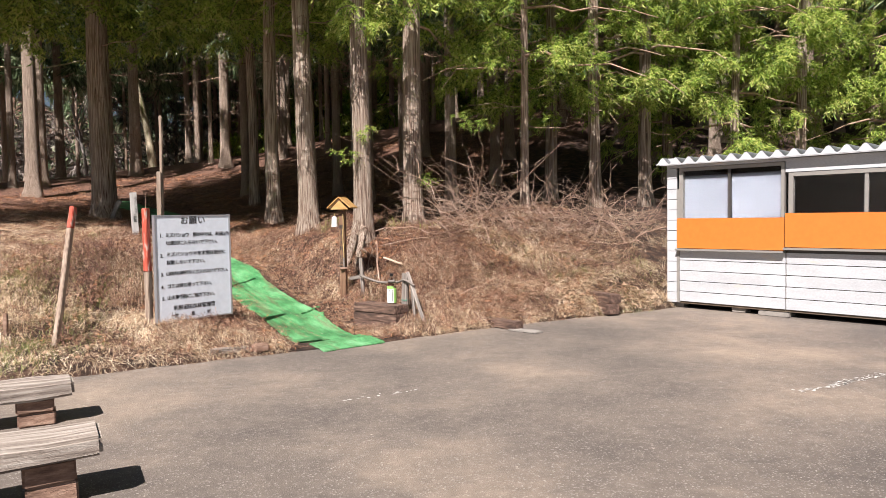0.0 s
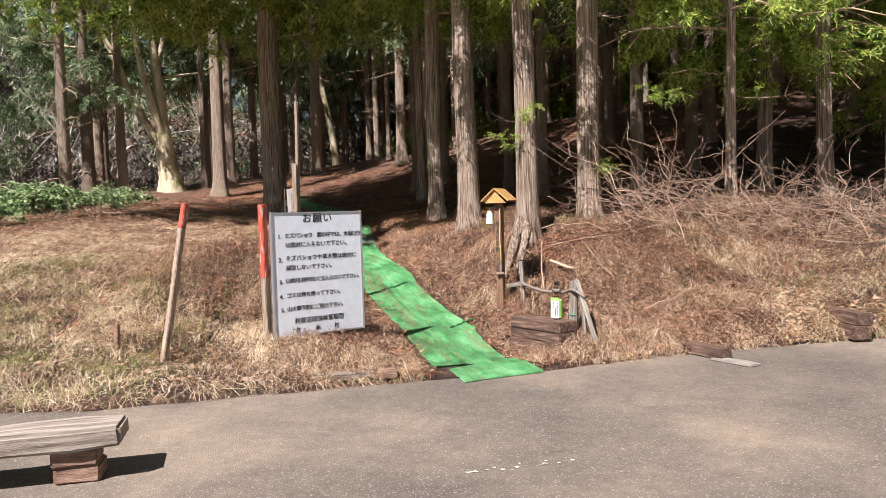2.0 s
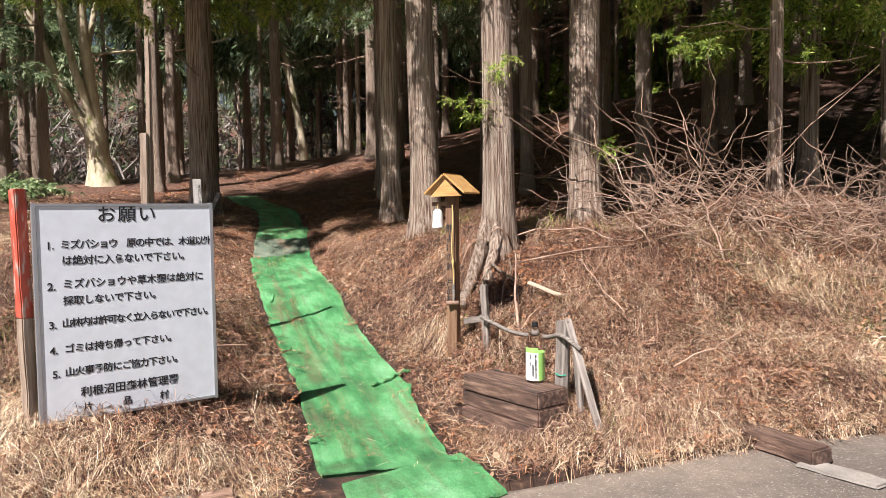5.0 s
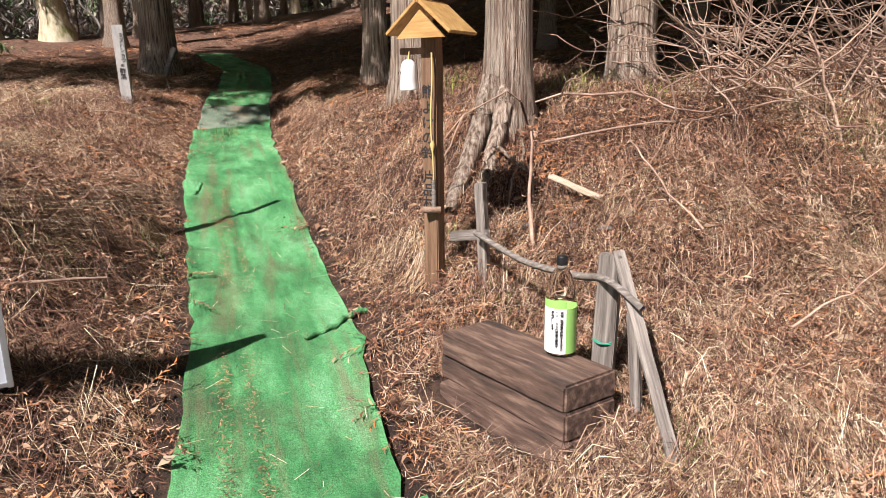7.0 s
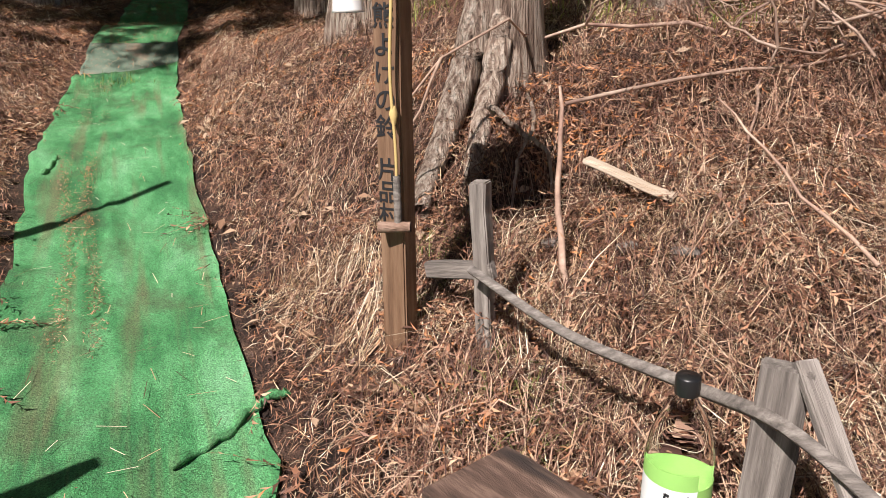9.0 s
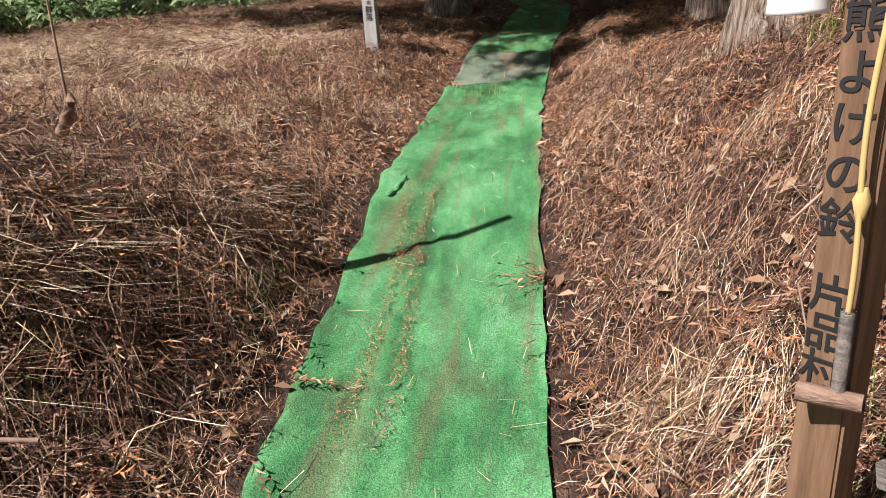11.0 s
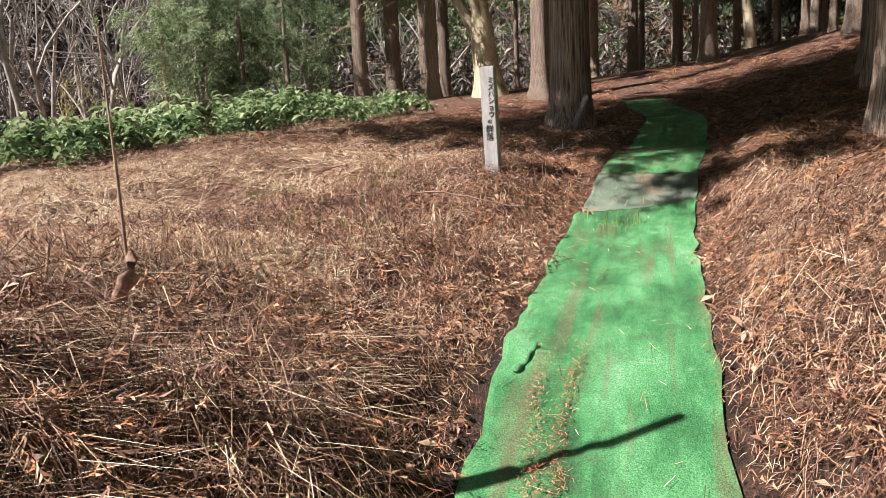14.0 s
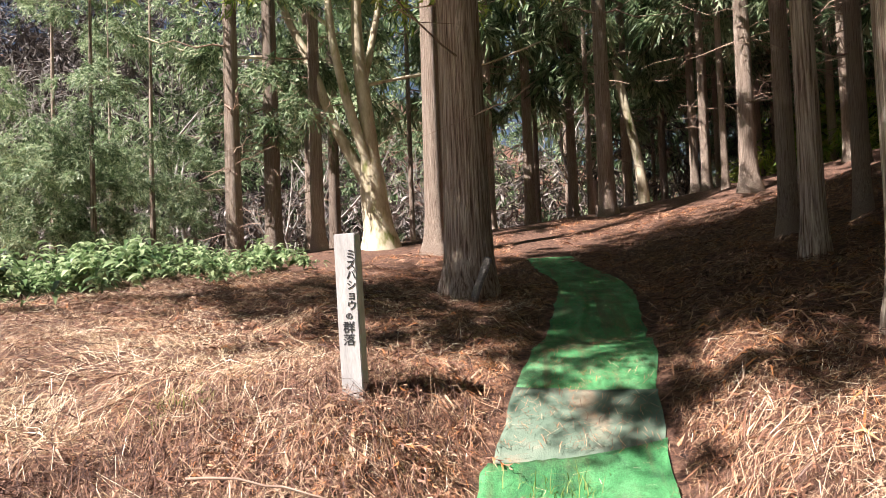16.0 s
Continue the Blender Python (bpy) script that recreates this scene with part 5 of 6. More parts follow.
for pts, r0 in (([(0.12, 0.0, 1.5), (0.2, 0.05, 2.6), (0.33, 0.1, 4.0), (0.35, 0.1, 5.4), (0.2, 0.2, 9.5)], 0.19), ([(0.1, -0.05, 1.0), (0.5, -0.15, 1.8), (0.95, -0.25, 2.7), (1.45, -0.3, 4.1), (2.0, -0.4, 5.3), (3.1, -0.5, 8.5)], 0.15),
                ([(0.15, 0.1, 1.6), (0.55, 0.25, 2.9), (0.85, 0.35, 4.4), (0.95, 0.4, 6.0), (1.1, 0.5, 9.5)], 0.12), ([(0.3, 0.0, 3.3), (0.05, -0.3, 4.6), (-0.2, -0.5, 6.2), (-0.3, -0.8, 9)], 0.09), ([(1.4, -0.3, 4.0), (2.4, -0.6, 4.3), (3.8, -0.7, 4.4), (5.4, -0.9, 5.0)], 0.05),
                ([(0.3, 0.05, 3.4), (-0.9, -0.3, 3.7), (-2.2, -0.5, 3.9), (-3.6, -0.5, 4.4)], 0.04), ([(0.9, -0.2, 2.7), (1.8, -0.5, 2.9), (3.3, -0.7, 2.7)], 0.035), ([(0.9, 0.3, 4.6), (1.7, 0.2, 5.4), (2.2, 0.2, 6.6)], 0.05)):
    p = spline([(LEFTWARD.x * l - LEFTWARD.y * f, LEFTWARD.y * l + LEFTWARD.x * f, h) for l, f, h in pts], 5)
    part("stem", np_mesh("stem", *tube(p, np.linspace(r0, r0 * 0.4, len(p)), 10)), PALE_BARK, multi, "", True)


# ---- the woods beyond, too far to tell the trees apart ----
def far_woods(name, count, yaw0, yaw1, near_, far_, top, size, material_, label, seed):
    """Clumps of foliage on rising ground, in an arc round the clearing."""
    rg = np.random.default_rng(seed)
    yaw, d = np.radians(rg.uniform(yaw0, yaw1, count)), rg.uniform(near_, far_, count)
    x, y = -4 - d * np.sin(yaw), 12 + d * np.cos(yaw)
    at = np.stack([x, y, ground_z(x, y) + top * rg.random(count) ** 1.2], -1)
    a_ = rg.uniform(0, 6.283, count)
    v, f = feathers(rg, at, np.stack([np.cos(a_), np.sin(a_)], -1), 7, 3, size, 0.35, size * 0.4)
    return tagged(part(name, np_mesh(name, v, f), material_), label, "woods", "", "stuff")


far_woods("far_cedar_woods", 8000, -62, 16, 36, 62, 22, 1.5, CEDAR, "dark dense cedar wood in the distance", 501)
far_woods("far_mixed_woods", 4200, 12, 69, 36, 60, 19, 0.8, CYPRESS, "grey-green mixed wood beyond the clearing", 502)
far_woods("far_brush", 9000, 14, 105, 30, 60, 6, 0.6, THICKET, "brown leafless thicket on the far slope", 503)
far_woods("far_slope_thicket", 11000, 50, 112, 44, 88, 17, 1.1, THICKET, "leafless grey-brown trees on the hillside", 505)
far_woods("far_undergrowth", 2600, -30, 18, 22, 44, 1.3, 0.45, CEDAR, "low dark undergrowth deep in the wood", 504)

# ---- bare trees and shrubs on the far left slope ----
def bare_tree_mesh(name, seed, height, spreadr, depth=4, r0=0.09):
    rg = np.random.default_rng(seed)
    pieces = []

    def grow(p, d, length, r, level):
        t = np.linspace(0, 1, 4)
        bend = rg.normal(0, 0.16, 3)
        pts = p + d * (length * t)[:, None] + bend * (length * t ** 2)[:, None]
        pieces.append(tube(pts, r * (1 - 0.45 * t), 4 if level else 7))
        if level < depth:
            for _ in range(3 if level else 5):
                k = rg.uniform(0.35, 1.0)
                q = p + d * length * k + bend * length * k * k
                e = d + rg.normal(0, spreadr, 3) + np.array([0, 0, 0.2])
                grow(q, e / np.linalg.norm(e), length * rg.uniform(0.45, 0.7), r * 0.5, level + 1)

    grow(np.zeros(3), np.array([0.05, 0, 1.0]), height * 0.55, r0, 0)
    return np_mesh(name, *join(pieces))


bare = [bare_tree_mesh("bare_crown", 300 + k, 8.0, 0.5) for k in range(3)]
spots = [(-21, 12.5), (-23, 15), (-24, 18), (-26, 13), (-27, 20), (-29, 16), (-31, 23), (-33, 12), (-35, 18), (-38, 26), (-30, 9), (-40, 15), (-24, 22), (-22, 27), (-28, 29), (-20, 32), (-24, 35), (-33, 33), (-26, 10.5), (-36, 9), (-42, 22), (-18, 36), (-30, 38), (-25, 11.8), (-28, 14.5), (-31, 18), (-34, 14.5), (-27, 16.8), (-37, 12), (-30, 11.5), (-33, 20.5), (-39, 19), (-23.5, 13.4), (-44, 17), (-46, 12)]
for k, (x, y) in enumerate(spots):
    t = thing("bare_tree", (x, y, gz(x, y) - 0.1), "leafless grey tree with fine twigs on the far slope", "tree", "bare trees on the slope", R.uniform(0, 6.28))
    part("bare_crown", bare[k % 3], GREY_TWIG, t)
shrub = [bare_tree_mesh("shrub_twigs", 320 + k, 2.2, 0.75, 4, 0.02) for k in range(2)]
for k, (x, y) in enumerate([(-18.5, 11.2), (-19.5, 13.0), (-20.5, 10.0), (-17.6, 12.6), (-21.5, 14.5), (-18.0, 14.9), (-23, 11.6), (-22.5, 17.0), (-25, 15.8), (-16.8, 9.6), (-20, 8.0)]):
    t = thing("shrub", (x, y, gz(x, y) - 0.05), "twiggy shrub with yellowish spring buds", "shrub", "shrubs by the clearing", R.uniform(0, 6.28))
    part("bare_crown", shrub[k % 2], SHRUB, t)

# ---- broad-leaved marsh plants along the clearing ----
def plant_mesh(name, seed, stems=8):
    """Upright stems, each with a whorl of pointed leaves towards its top."""
    rg = np.random.default_rng(seed)
    v, f, n = [], [], 0
    for _ in range(stems):
        foot, tall = rg.normal(0, 0.13, 2), rg.uniform(0.15, 0.5)
        for _ in range(rg.integers(5, 9)):
            az, el = rg.uniform(0, 6.283), rg.uniform(0.15, 1.1)
            L, w = rg.uniform(0.13, 0.26), rg.uniform(0.02, 0.036)
            up, d = tall * rg.uniform(0.6, 1.0), np.array([math.cos(az), math.sin(az)])
            sd = np.array([-d[1], d[0], rg.normal(0, 0.3)])
            for i, t in enumerate((0, 0.2, 0.45, 0.7, 1.0)):
                c = np.array([*(foot + d * L * t * math.cos(el)), up + L * (math.sin(el) * t * 1.3 - 0.75 * t * t)])
                ww = w * (0.15, 0.8, 1.0, 0.7, 0.03)[i]
                for s_ in (-1, 0, 1):
                    v.append(c + sd * ww * s_ + np.array([0, 0, 0.3 * ww * abs(s_)]))
            for i in range(4):
                for s_ in (0, 1):
                    a = n + i * 3 + s_
                    f.append((a, a + 1, a + 4, a + 3))
            n += 15
    return np_mesh(name, np.array(v), np.array(f))


plants = [plant_mesh("leaves", 400 + k) for k in range(4)]
k = 0
while k < 250:
    f_ = 0.92 * R.random()
    x, y = -12.6 - 1.2 * math.sin(3 * f_) + R.normal(0, 0.95), 10.6 + 7.4 * f_ + R.normal(0, 0.3)
    t = thing("marsh_plant", (x, y, gz(x, y)), "clump of fresh broad green leaves along the clearing", "plant", "marsh plants along the clearing", R.uniform(0, 6.28))
    o = tagged(part("foliage", plants[k % 4], BROADLEAF, t), kind="stuff")
    s_ = R.uniform(0.6, 1.4) * (1.0 if f_ < 0.75 else 0.75)
    o.matrix_local = Matrix.Diagonal((s_, s_, s_, 1))
    k += 1

# ---- brushwood, sticks and stump ----
def twist(rg, a, d, length, r, sides=5, n=7, wander=0.06):
    t = np.linspace(0, 1, n)
    p = np.asarray(a) + np.asarray(d) * (length * t)[:, None]
    p = p + np.cumsum(rg.normal(0, wander * length / n ** 0.5, (n, 3)), axis=0) * t[:, None]
    return p, tube(p, r * (1 - 0.75 * t) + 0.001, sides)


rg = np.random.default_rng(77)
pieces = []
for k in range(230):
    x, y = R.uniform(-0.1, 3.6), 0
    y = 11.25 + 0.45 * x + R.normal(0, 0.36)
    el = rg.uniform(-0.1, 0.55) if k % 9 else rg.uniform(0.6, 1.1)
    az = rg.normal(2.6, 0.9) if k % 3 else rg.uniform(0, 6.28)
    d = np.array([math.cos(az) * math.cos(el), math.sin(az) * math.cos(el), math.sin(el)])
    p, tb = twist(rg, (x, y, gz(x, y) + rg.uniform(-0.05, 0.3)), d, rg.uniform(0.5, 1.5), rg.uniform(0.003, 0.0068), 5, 7, 0.32)
    pieces.append(tb)
    for _ in range(2):
        c = p[rg.integers(2, 7)]
        e = d + rg.normal(0, 0.6, 3)
        pieces.append(twist(rg, c, e / np.linalg.norm(e), rg.uniform(0.15, 0.5), 0.0032, 5, 7, 0.2)[1])
brush = part("brushwood", np_mesh("brushwood", *join(pieces)), TWIG)
tagged(brush, "tangled heap of cut bare brushwood on the bank", "brushwood", "", "stuff")

rg = np.random.default_rng(79)
for k in range(16):
    x = rg.uniform(-0.1, 3.2)
    y = 11.0 + 0.45 * x + rg.normal(0, 0.25)
    az, el = rg.uniform(0, 6.28), rg.uniform(0.15, 1.1)
    d = np.array([math.cos(az) * math.cos(el), 0.4 * math.sin(az) * math.cos(el), math.sin(el)])
    pp, tb = twist(rg, (x, y, gz(x, y) - 0.03), d, rg.uniform(0.9, 1.7), rg.uniform(0.006, 0.0115), 7, 10, 0.28)
    forks = [tb]
    for _ in range(3):
        c = pp[rg.integers(4, 9)]
        e = d + rg.normal(0, 0.5, 3)
        forks.append(twist(rg, c, e / np.linalg.norm(e), rg.uniform(0.25, 0.6), 0.005, 7, 7, 0.25)[1])
    o = part("cut_branch", np_mesh("cut_branch", *join(forks)), TWIG, None, "", True)
    tagged(o, "pale forked cut branch sticking out of the brushwood", "branch", "cut branches on the bank")

rg = np.random.default_rng(78)
for a, b, r in (((-0.88, 9.86, 0.5), (-0.95, 10.0, 0.98), 0.012), ((-0.1, 9.75, 0.66), (-0.45, 10.25, 0.98), 0.006), ((-0.95, 10.4, 0.98), (0.7, 11.0, 1.22), 0.008), ((-3.4, 8.3, 0.55), (-2.7, 8.9, 0.45), 0.012), ((-3.2, 8.0, 0.5), (-2.75, 8.15, 0.42), 0.007), ((0.2, 9.3, 0.36), (0.7, 9.9, 0.52), 0.006), ((-5.0, 11.6, 1.12), (-4.5, 12.0, 1.0), 0.005)):
    n = 9
    t = np.linspace(0, 1, n)[:, None]
    p = np.array(a) * (1 - t) + np.array(b) * t + np.cumsum(rg.normal(0, 0.012, (n, 3)), axis=0)
    o = part("fallen_branch", np_mesh("fallen_branch", *tube(p, r * np.linspace(1, 0.5, n), 7)), TWIG)
    tagged(o, "thin bare fallen branch on the dry bank", "branch", "fallen branches")
plank = part("split_board", slab(0.32, 0.055, 0.02, frame_of((-0.72, 10.14, 0.78), (0.36, -0.14, -0.12)), 0.004, 0.006), textured("fresh_split_wood", [(0.3, (0.36, 0.27, 0.19)), (0.7, (0.62, 0.53, 0.42))], 3.0, (1, 12, 12), 30.0, 0.4, 0.004, 0.8))
tagged(plank, "pale split board lying on the bank", "board")
for k, (x, y, l_) in enumerate(((-0.55, 9.95, 0.09), (-0.95, 10.05, 0.07), (-0.72, 9.98, 0.06))):
    o = part("wood_chip", slab(l_, 0.04, 0.02, frame_of((x, y, gz(x, y) + 0.06), (0.7, 0.4 * (k - 1), 0.15)), 0.004, 0.005), OLD_WOOD)
    tagged(o, "pale broken chip of wood on the bank", "wood chip", "chips on the bank")
st = thing("tree_stump", (-4.11, 9.68, gz(-4.11, 9.68)), "small gnarled stump with a thin dead shoot in dry grass", "stump")
part("stump_body", np_mesh("stump_body", *tube([(-0.13, -0.06, -0.08), (-0.1, -0.04, 0.0), (-0.07, -0.02, 0.06), (-0.04, 0.0, 0.1), (0.0, 0.01, 0.15), (0.03, 0.02, 0.18), (0.05, 0.03, 0.24), (0.055, 0.03, 0.27)], [0.05, 0.035, 0.042, 0.026, 0.022, 0.032, 0.02, 0.006], 9)), BLOCK_WOOD, st, "", True)
part("dead_shoot", np_mesh("dead_shoot", *tube([(0.04, 0.02, 0.18), (0.03, 0.02, 0.55), (0.04, 0.01, 0.95)], [0.006, 0.005, 0.002], 6)), TWIG, st)

# ---- dry grass, needles and leaves over the ground ----
def straws(name, pts, length, lift, width, material_, label, seed, category="dry grass", heading=None, spreada=3.2, curl=0.25):
    """Bent straws lying about at the given places."""
    rg = np.random.default_rng(seed)
    n = len(pts)
    az = rg.uniform(0, 6.283, n) if heading is None else heading + rg.normal(0, spreada, n)
    L = length * rg.uniform(0.4, 1.4, n)
    d = np.stack([np.cos(az), np.sin(az)], -1)
    bend = rg.normal(0, curl, n)
    rows = []
    for t, wd in ((-0.5, 1.0), (0.0, 0.85), (0.5, 0.25)):
        c = pts + d * (L * t)[:, None] + np.stack([-d[:, 1], d[:, 0]], -1) * (bend * L * (0.25 - t * t))[:, None]
        h = ground_z(c[:, 0], c[:, 1]) + 0.006 + lift * rg.random(n) * (0.35 if t < 0 else 1.0)
        sd = np.stack([-d[:, 1], d[:, 0], rg.normal(0, 0.6, n)], -1) * (width * wd * rg.uniform(0.6, 1.4, n))[:, None]
        p = np.c_[c, h]
        rows += [p - sd, p + sd]
    v = np.stack(rows, 1)
    base = (np.arange(n) * 6)[:, None]
    f = np.concatenate([base + np.array([0, 1, 3, 2]), base + np.array([2, 3, 5, 4])])
    ob = part(name, np_mesh(name, v.reshape(-1, 3), f), material_)
    return tagged(ob, label, category, "", "stuff")


def scatter(n, x0, x1, y0, y1, seed, path_gap=0.36, edge_gap=-0.03, thin=None):
    """Places on the ground beside the path and beyond the asphalt."""
    rg = np.random.default_rng(seed)
    p = np.stack([rg.uniform(x0, x1, n), rg.uniform(y0, y1, n)], -1)
    s = beyond(p[:, 0], p[:, 1])
    keep = (s > edge_gap + np.abs(rg.normal(0, 0.08, n))) & (off_path(p[:, 0], p[:, 1]) > path_gap + rg.random(n) * 0.12)
    lx, ly = 0.781 * (p[:, 0] + 0.81) - 0.625 * (p[:, 1] - 8.99), 0.625 * (p[:, 0] + 0.81) + 0.781 * (p[:, 1] - 8.99)
    keep &= (np.abs(lx) > 0.4) | (np.abs(ly + 0.05) > 0.22)
    keep &= ((p[:, 0] + 1.38) ** 2 + (p[:, 1] - 9.68) ** 2) > 0.07 ** 2
    if thin is not None:
        keep &= rg.random(n) < thin(p[:, 0], p[:, 1])
    return p[keep]


def clumpy(x, y):
    """Grass grows thick here and thin there."""
    return np.clip(0.45 + 0.9 * waves(x * 1.3 + 9, y * 1.3) + 1.3 * waves(4.1 * x, 4.1 * y + 3), 0.0, 1)


def grassy(x, y):
    """Less straw and more needles towards the wood and on the slope beside the path."""
    return clumpy(x, y) * (1 - 0.35 * np.clip((-4.6 - x) / 1.2, 0, 1) * np.clip((y - 9.5) / 1.5, 0, 1)) * (1 - 0.85 * np.clip((y - 10.7 - 0.25 * np.clip(x, -4, 4) - 2.0 * np.clip((-4.6 - x) / 1.2, 0, 1)) / 2.0, 0, 1)) * (1 - 0.45 * np.clip(1.6 - off_path(x, y), 0, 1) * (x > -2.7)) * (1 - 0.9 * np.exp(-((x + 3.1) ** 2 + (y - 8.75) ** 2) / 0.75 ** 2)) * (1 - 0.5 * np.exp(-((x + 0.5) ** 2 + (y - 9.7) ** 2) / 1.0 ** 2)) * (1 - 0.5 * np.exp(-((x - 0.2) ** 2 + (y - 10.9) ** 2) / 0.8 ** 2))


def under_trees(x, y):
    """Needles and dead stems gather near the path and the wood, not on the open grass."""
    open_grass = np.clip((-2.9 - x) / 0.8, 0, 1) * np.clip((8.6 - y) / 0.8, 0, 1) + np.clip((x - 0.2) / 0.8, 0, 1) * np.clip((11.2 - y) / 0.8, 0, 1)
    return 1 - 0.75 * np.clip(open_grass, 0, 1)


def swirl(pts):
    """The way the straw lies, turning slowly from place to place."""
    return 3.4 * waves(pts[:, 0] * 1.6 + 3, pts[:, 1] * 1.6) + 2.0 * waves(4.5 * pts[:, 0], 4.5 * pts[:, 1] + 7)


for n, (x0, x1, y0, y1), long_, lift_, wide_, seed_, label_ in (
        (140000, (-5.2, 1.6, 7.0, 12.6), 0.15, 0.085, 0.001, 11, "matted pale dry grass on the bank beside the path"),
        (9000, (-5.2, 1.8, 7.0, 12.4), 0.22, 0.15, 0.0013, 19, "loose thick straws lying over the matted grass"),
        (210000, (-9.5, 4.4, 5.6, 14.5), 0.17, 0.09, 0.0009, 12, "thick matted dry grass over the bank and clearing"),
        (26000, (-18, -6, 7.5, 17), 0.24, 0.08, 0.0012, 15, "bleached dry grass over the clearing")):
    pts = scatter(n, x0, x1, y0, y1, seed_, 0.5, -0.03, grassy if seed_ != 15 else None)
    straws("dry_grass", pts, long_, lift_, wide_, STRAW, label_, seed_ + 100, "dry grass", swirl(pts), 0.7)
straws("dead_stalks", scatter(75000, -6.0, 3.2, 6.5, 13.2, 6, 0.5, -0.03, under_trees), 0.17, 0.12, 0.0013, STALK, "dark reddish-brown dead stalks tangled over the bank", 16, "dead stalks")
straws("dry_grass", scatter(90000, -7.0, 3.6, 4.5, 10.8, 28, 0.5, -0.12, lambda x, y: np.clip(1.25 - 1.3 * np.abs(beyond(x, y) - 0.1), 0, 1) * (np.hypot(x + 1.0, y - 8.2) > 0.7)), 0.13, 0.045, 0.001, STRAW, "thatch of dry straw along the edge of the asphalt", 29, "dry grass")
straws("dead_stalks", scatter(24000, -18, -5, 7.5, 17, 8), 0.22, 0.08, 0.0026, STALK, "brown dead stalks over the clearing", 18, "dead stalks")
straws("dead_stalks", scatter(5000, -4.7, -2.6, 7.9, 10.1, 7, 0.6), 0.27, 0.17, 0.0017, STALK, "tangle of long dark dead stems on the steep bank", 17, "dead stalks", None, 3.2, 0.7)
straws("dead_stalks", scatter(14000, -1.3, 1.6, 8.4, 10.8, 9, 0.6), 0.2, 0.12, 0.0015, STALK, "dark brown dead stems tangled through the straw", 20, "dead stalks", None, 3.2, 0.6)
straws("needle_litter", scatter(95000, -6.5, 2.5, 7.0, 14.5, 3, 0.36, -0.03, under_trees), 0.055, 0.035, 0.0012, NEEDLES, "reddish-brown fallen cedar needles on the ground", 13, "needles")
straws("needle_litter", scatter(125000, -11, 2, 11.0, 21, 4, 0.38), 0.065, 0.03, 0.0013, NEEDLES, "brown needle litter on the floor of the wood", 14, "needles")

straws("fallen_twigs", scatter(2600, -12, 1.5, 12.0, 24, 65, 0.45), 0.34, 0.05, 0.0035, STALK, "thin dead twigs lying on the floor of the wood", 66, "twigs", None, 3.2, 0.4)
straws("needle_litter", scatter(45000, -12, 1.0, 13.0, 25, 67, 0.4), 0.13, 0.05, 0.0042, NEEDLES, "drifts of rust-brown cedar sprays on the floor of the wood", 68, "needles")


def beside_path(x, y):
    """Chaff trodden off the path lies thickest along its sides."""
    return np.clip(1.5 - 0.75 * off_path(x, y), 0, 1)


straws("chaff", scatter(120000, -6.5, 0.2, 8.2, 14.6, 61, 0.36, -0.03, beside_path), 0.036, 0.022, 0.0011, NEEDLES, "short broken brown needles trodden beside the path", 62, "needles")
straws("chaff", scatter(70000, -6.5, 0.2, 8.2, 14.6, 63, 0.4, -0.03, beside_path), 0.06, 0.03, 0.0009, STRAW, "short broken pale straws trodden beside the path", 64, "dry grass")


def tufts(name, spots_, blades, length, width, material_, label, seed, spread_r=0.09, category="grass", flat=1.0):
    """Standing tufts of blades that bend outward."""
    rg = np.random.default_rng(seed)
    c = np.repeat(np.array(spots_), blades, axis=0) + rg.normal(0, spread_r, (len(spots_) * blades, 2))
    n = len(c)
    az, L = rg.uniform(0, 6.283, n), length * rg.uniform(0.5, 1.3, n)
    d = np.stack([np.cos(az), np.sin(az)], -1)
    fall = rg.uniform(0.25, 0.95, n) if flat == 1.0 else rg.uniform(0.7, 1.15, n)
    z = ground_z(c[:, 0], c[:, 1])
    rows = []
    for t, wd in ((0, 1), (0.5, 0.8), (1.0, 0.2)):
        p = np.c_[c + d * (L * fall * t * t)[:, None], z + L * flat * (t - 0.75 * fall * t * t)]
        sd = np.stack([-d[:, 1], d[:, 0], np.zeros(n)], -1) * width * wd
        rows += [p - sd, p + sd]
    v = np.stack(rows, 1)
    base = (np.arange(n) * 6)[:, None]
    f = np.concatenate([base + np.array([0, 1, 3, 2]), base + np.array([2, 3, 5, 4])])
    return tagged(part(name, np_mesh(name, v.reshape(-1, 3), f), material_), label, category, "", "stuff")


rg = np.random.default_rng(5)
tufts("dry_tufts", scatter(300, -6.5, 3.4, 6.0, 11.2, 21, 0.8), 40, 0.19, 0.0012, STRAW, "drooping tufts of dry straw on the bank", 31, 0.07, "dry grass", 0.5)
tufts("dry_tufts", scatter(110, -0.4, 3.4, 9.9, 12.6, 22, 0.8), 55, 0.36, 0.0018, STRAW, "heaps of pale drooping straw under the brushwood", 34, 0.07, "dry grass", 0.4)
tufts("dry_tufts", np.concatenate([scatter(90, -5.6, -3.0, 8.2, 10.6, 23, 0.7), np.stack([np.linspace(-3.75, -3.2, 16), 9.2 - 0.3 * np.sin(np.linspace(0, 3, 16))], -1)]), 55, 0.34, 0.0017, STRAW, "pale straw hanging over the edge of the bank", 35, 0.06, "dry grass", 0.4)
tufts("dry_tufts", scatter(330, -1.1, 2.2, 8.9, 11.2, 30, 0.8), 46, 0.22, 0.0011, STRAW, "combed pale straw hanging in clumps down the bank", 40, 0.05, "dry grass", 0.55)
tufts("dry_tufts", scatter(260, -6.0, -3.2, 6.8, 10.4, 32, 0.8), 46, 0.2, 0.0011, STRAW, "low clumps of pale straw over the grassy bank", 41, 0.05, "dry grass", 0.55)
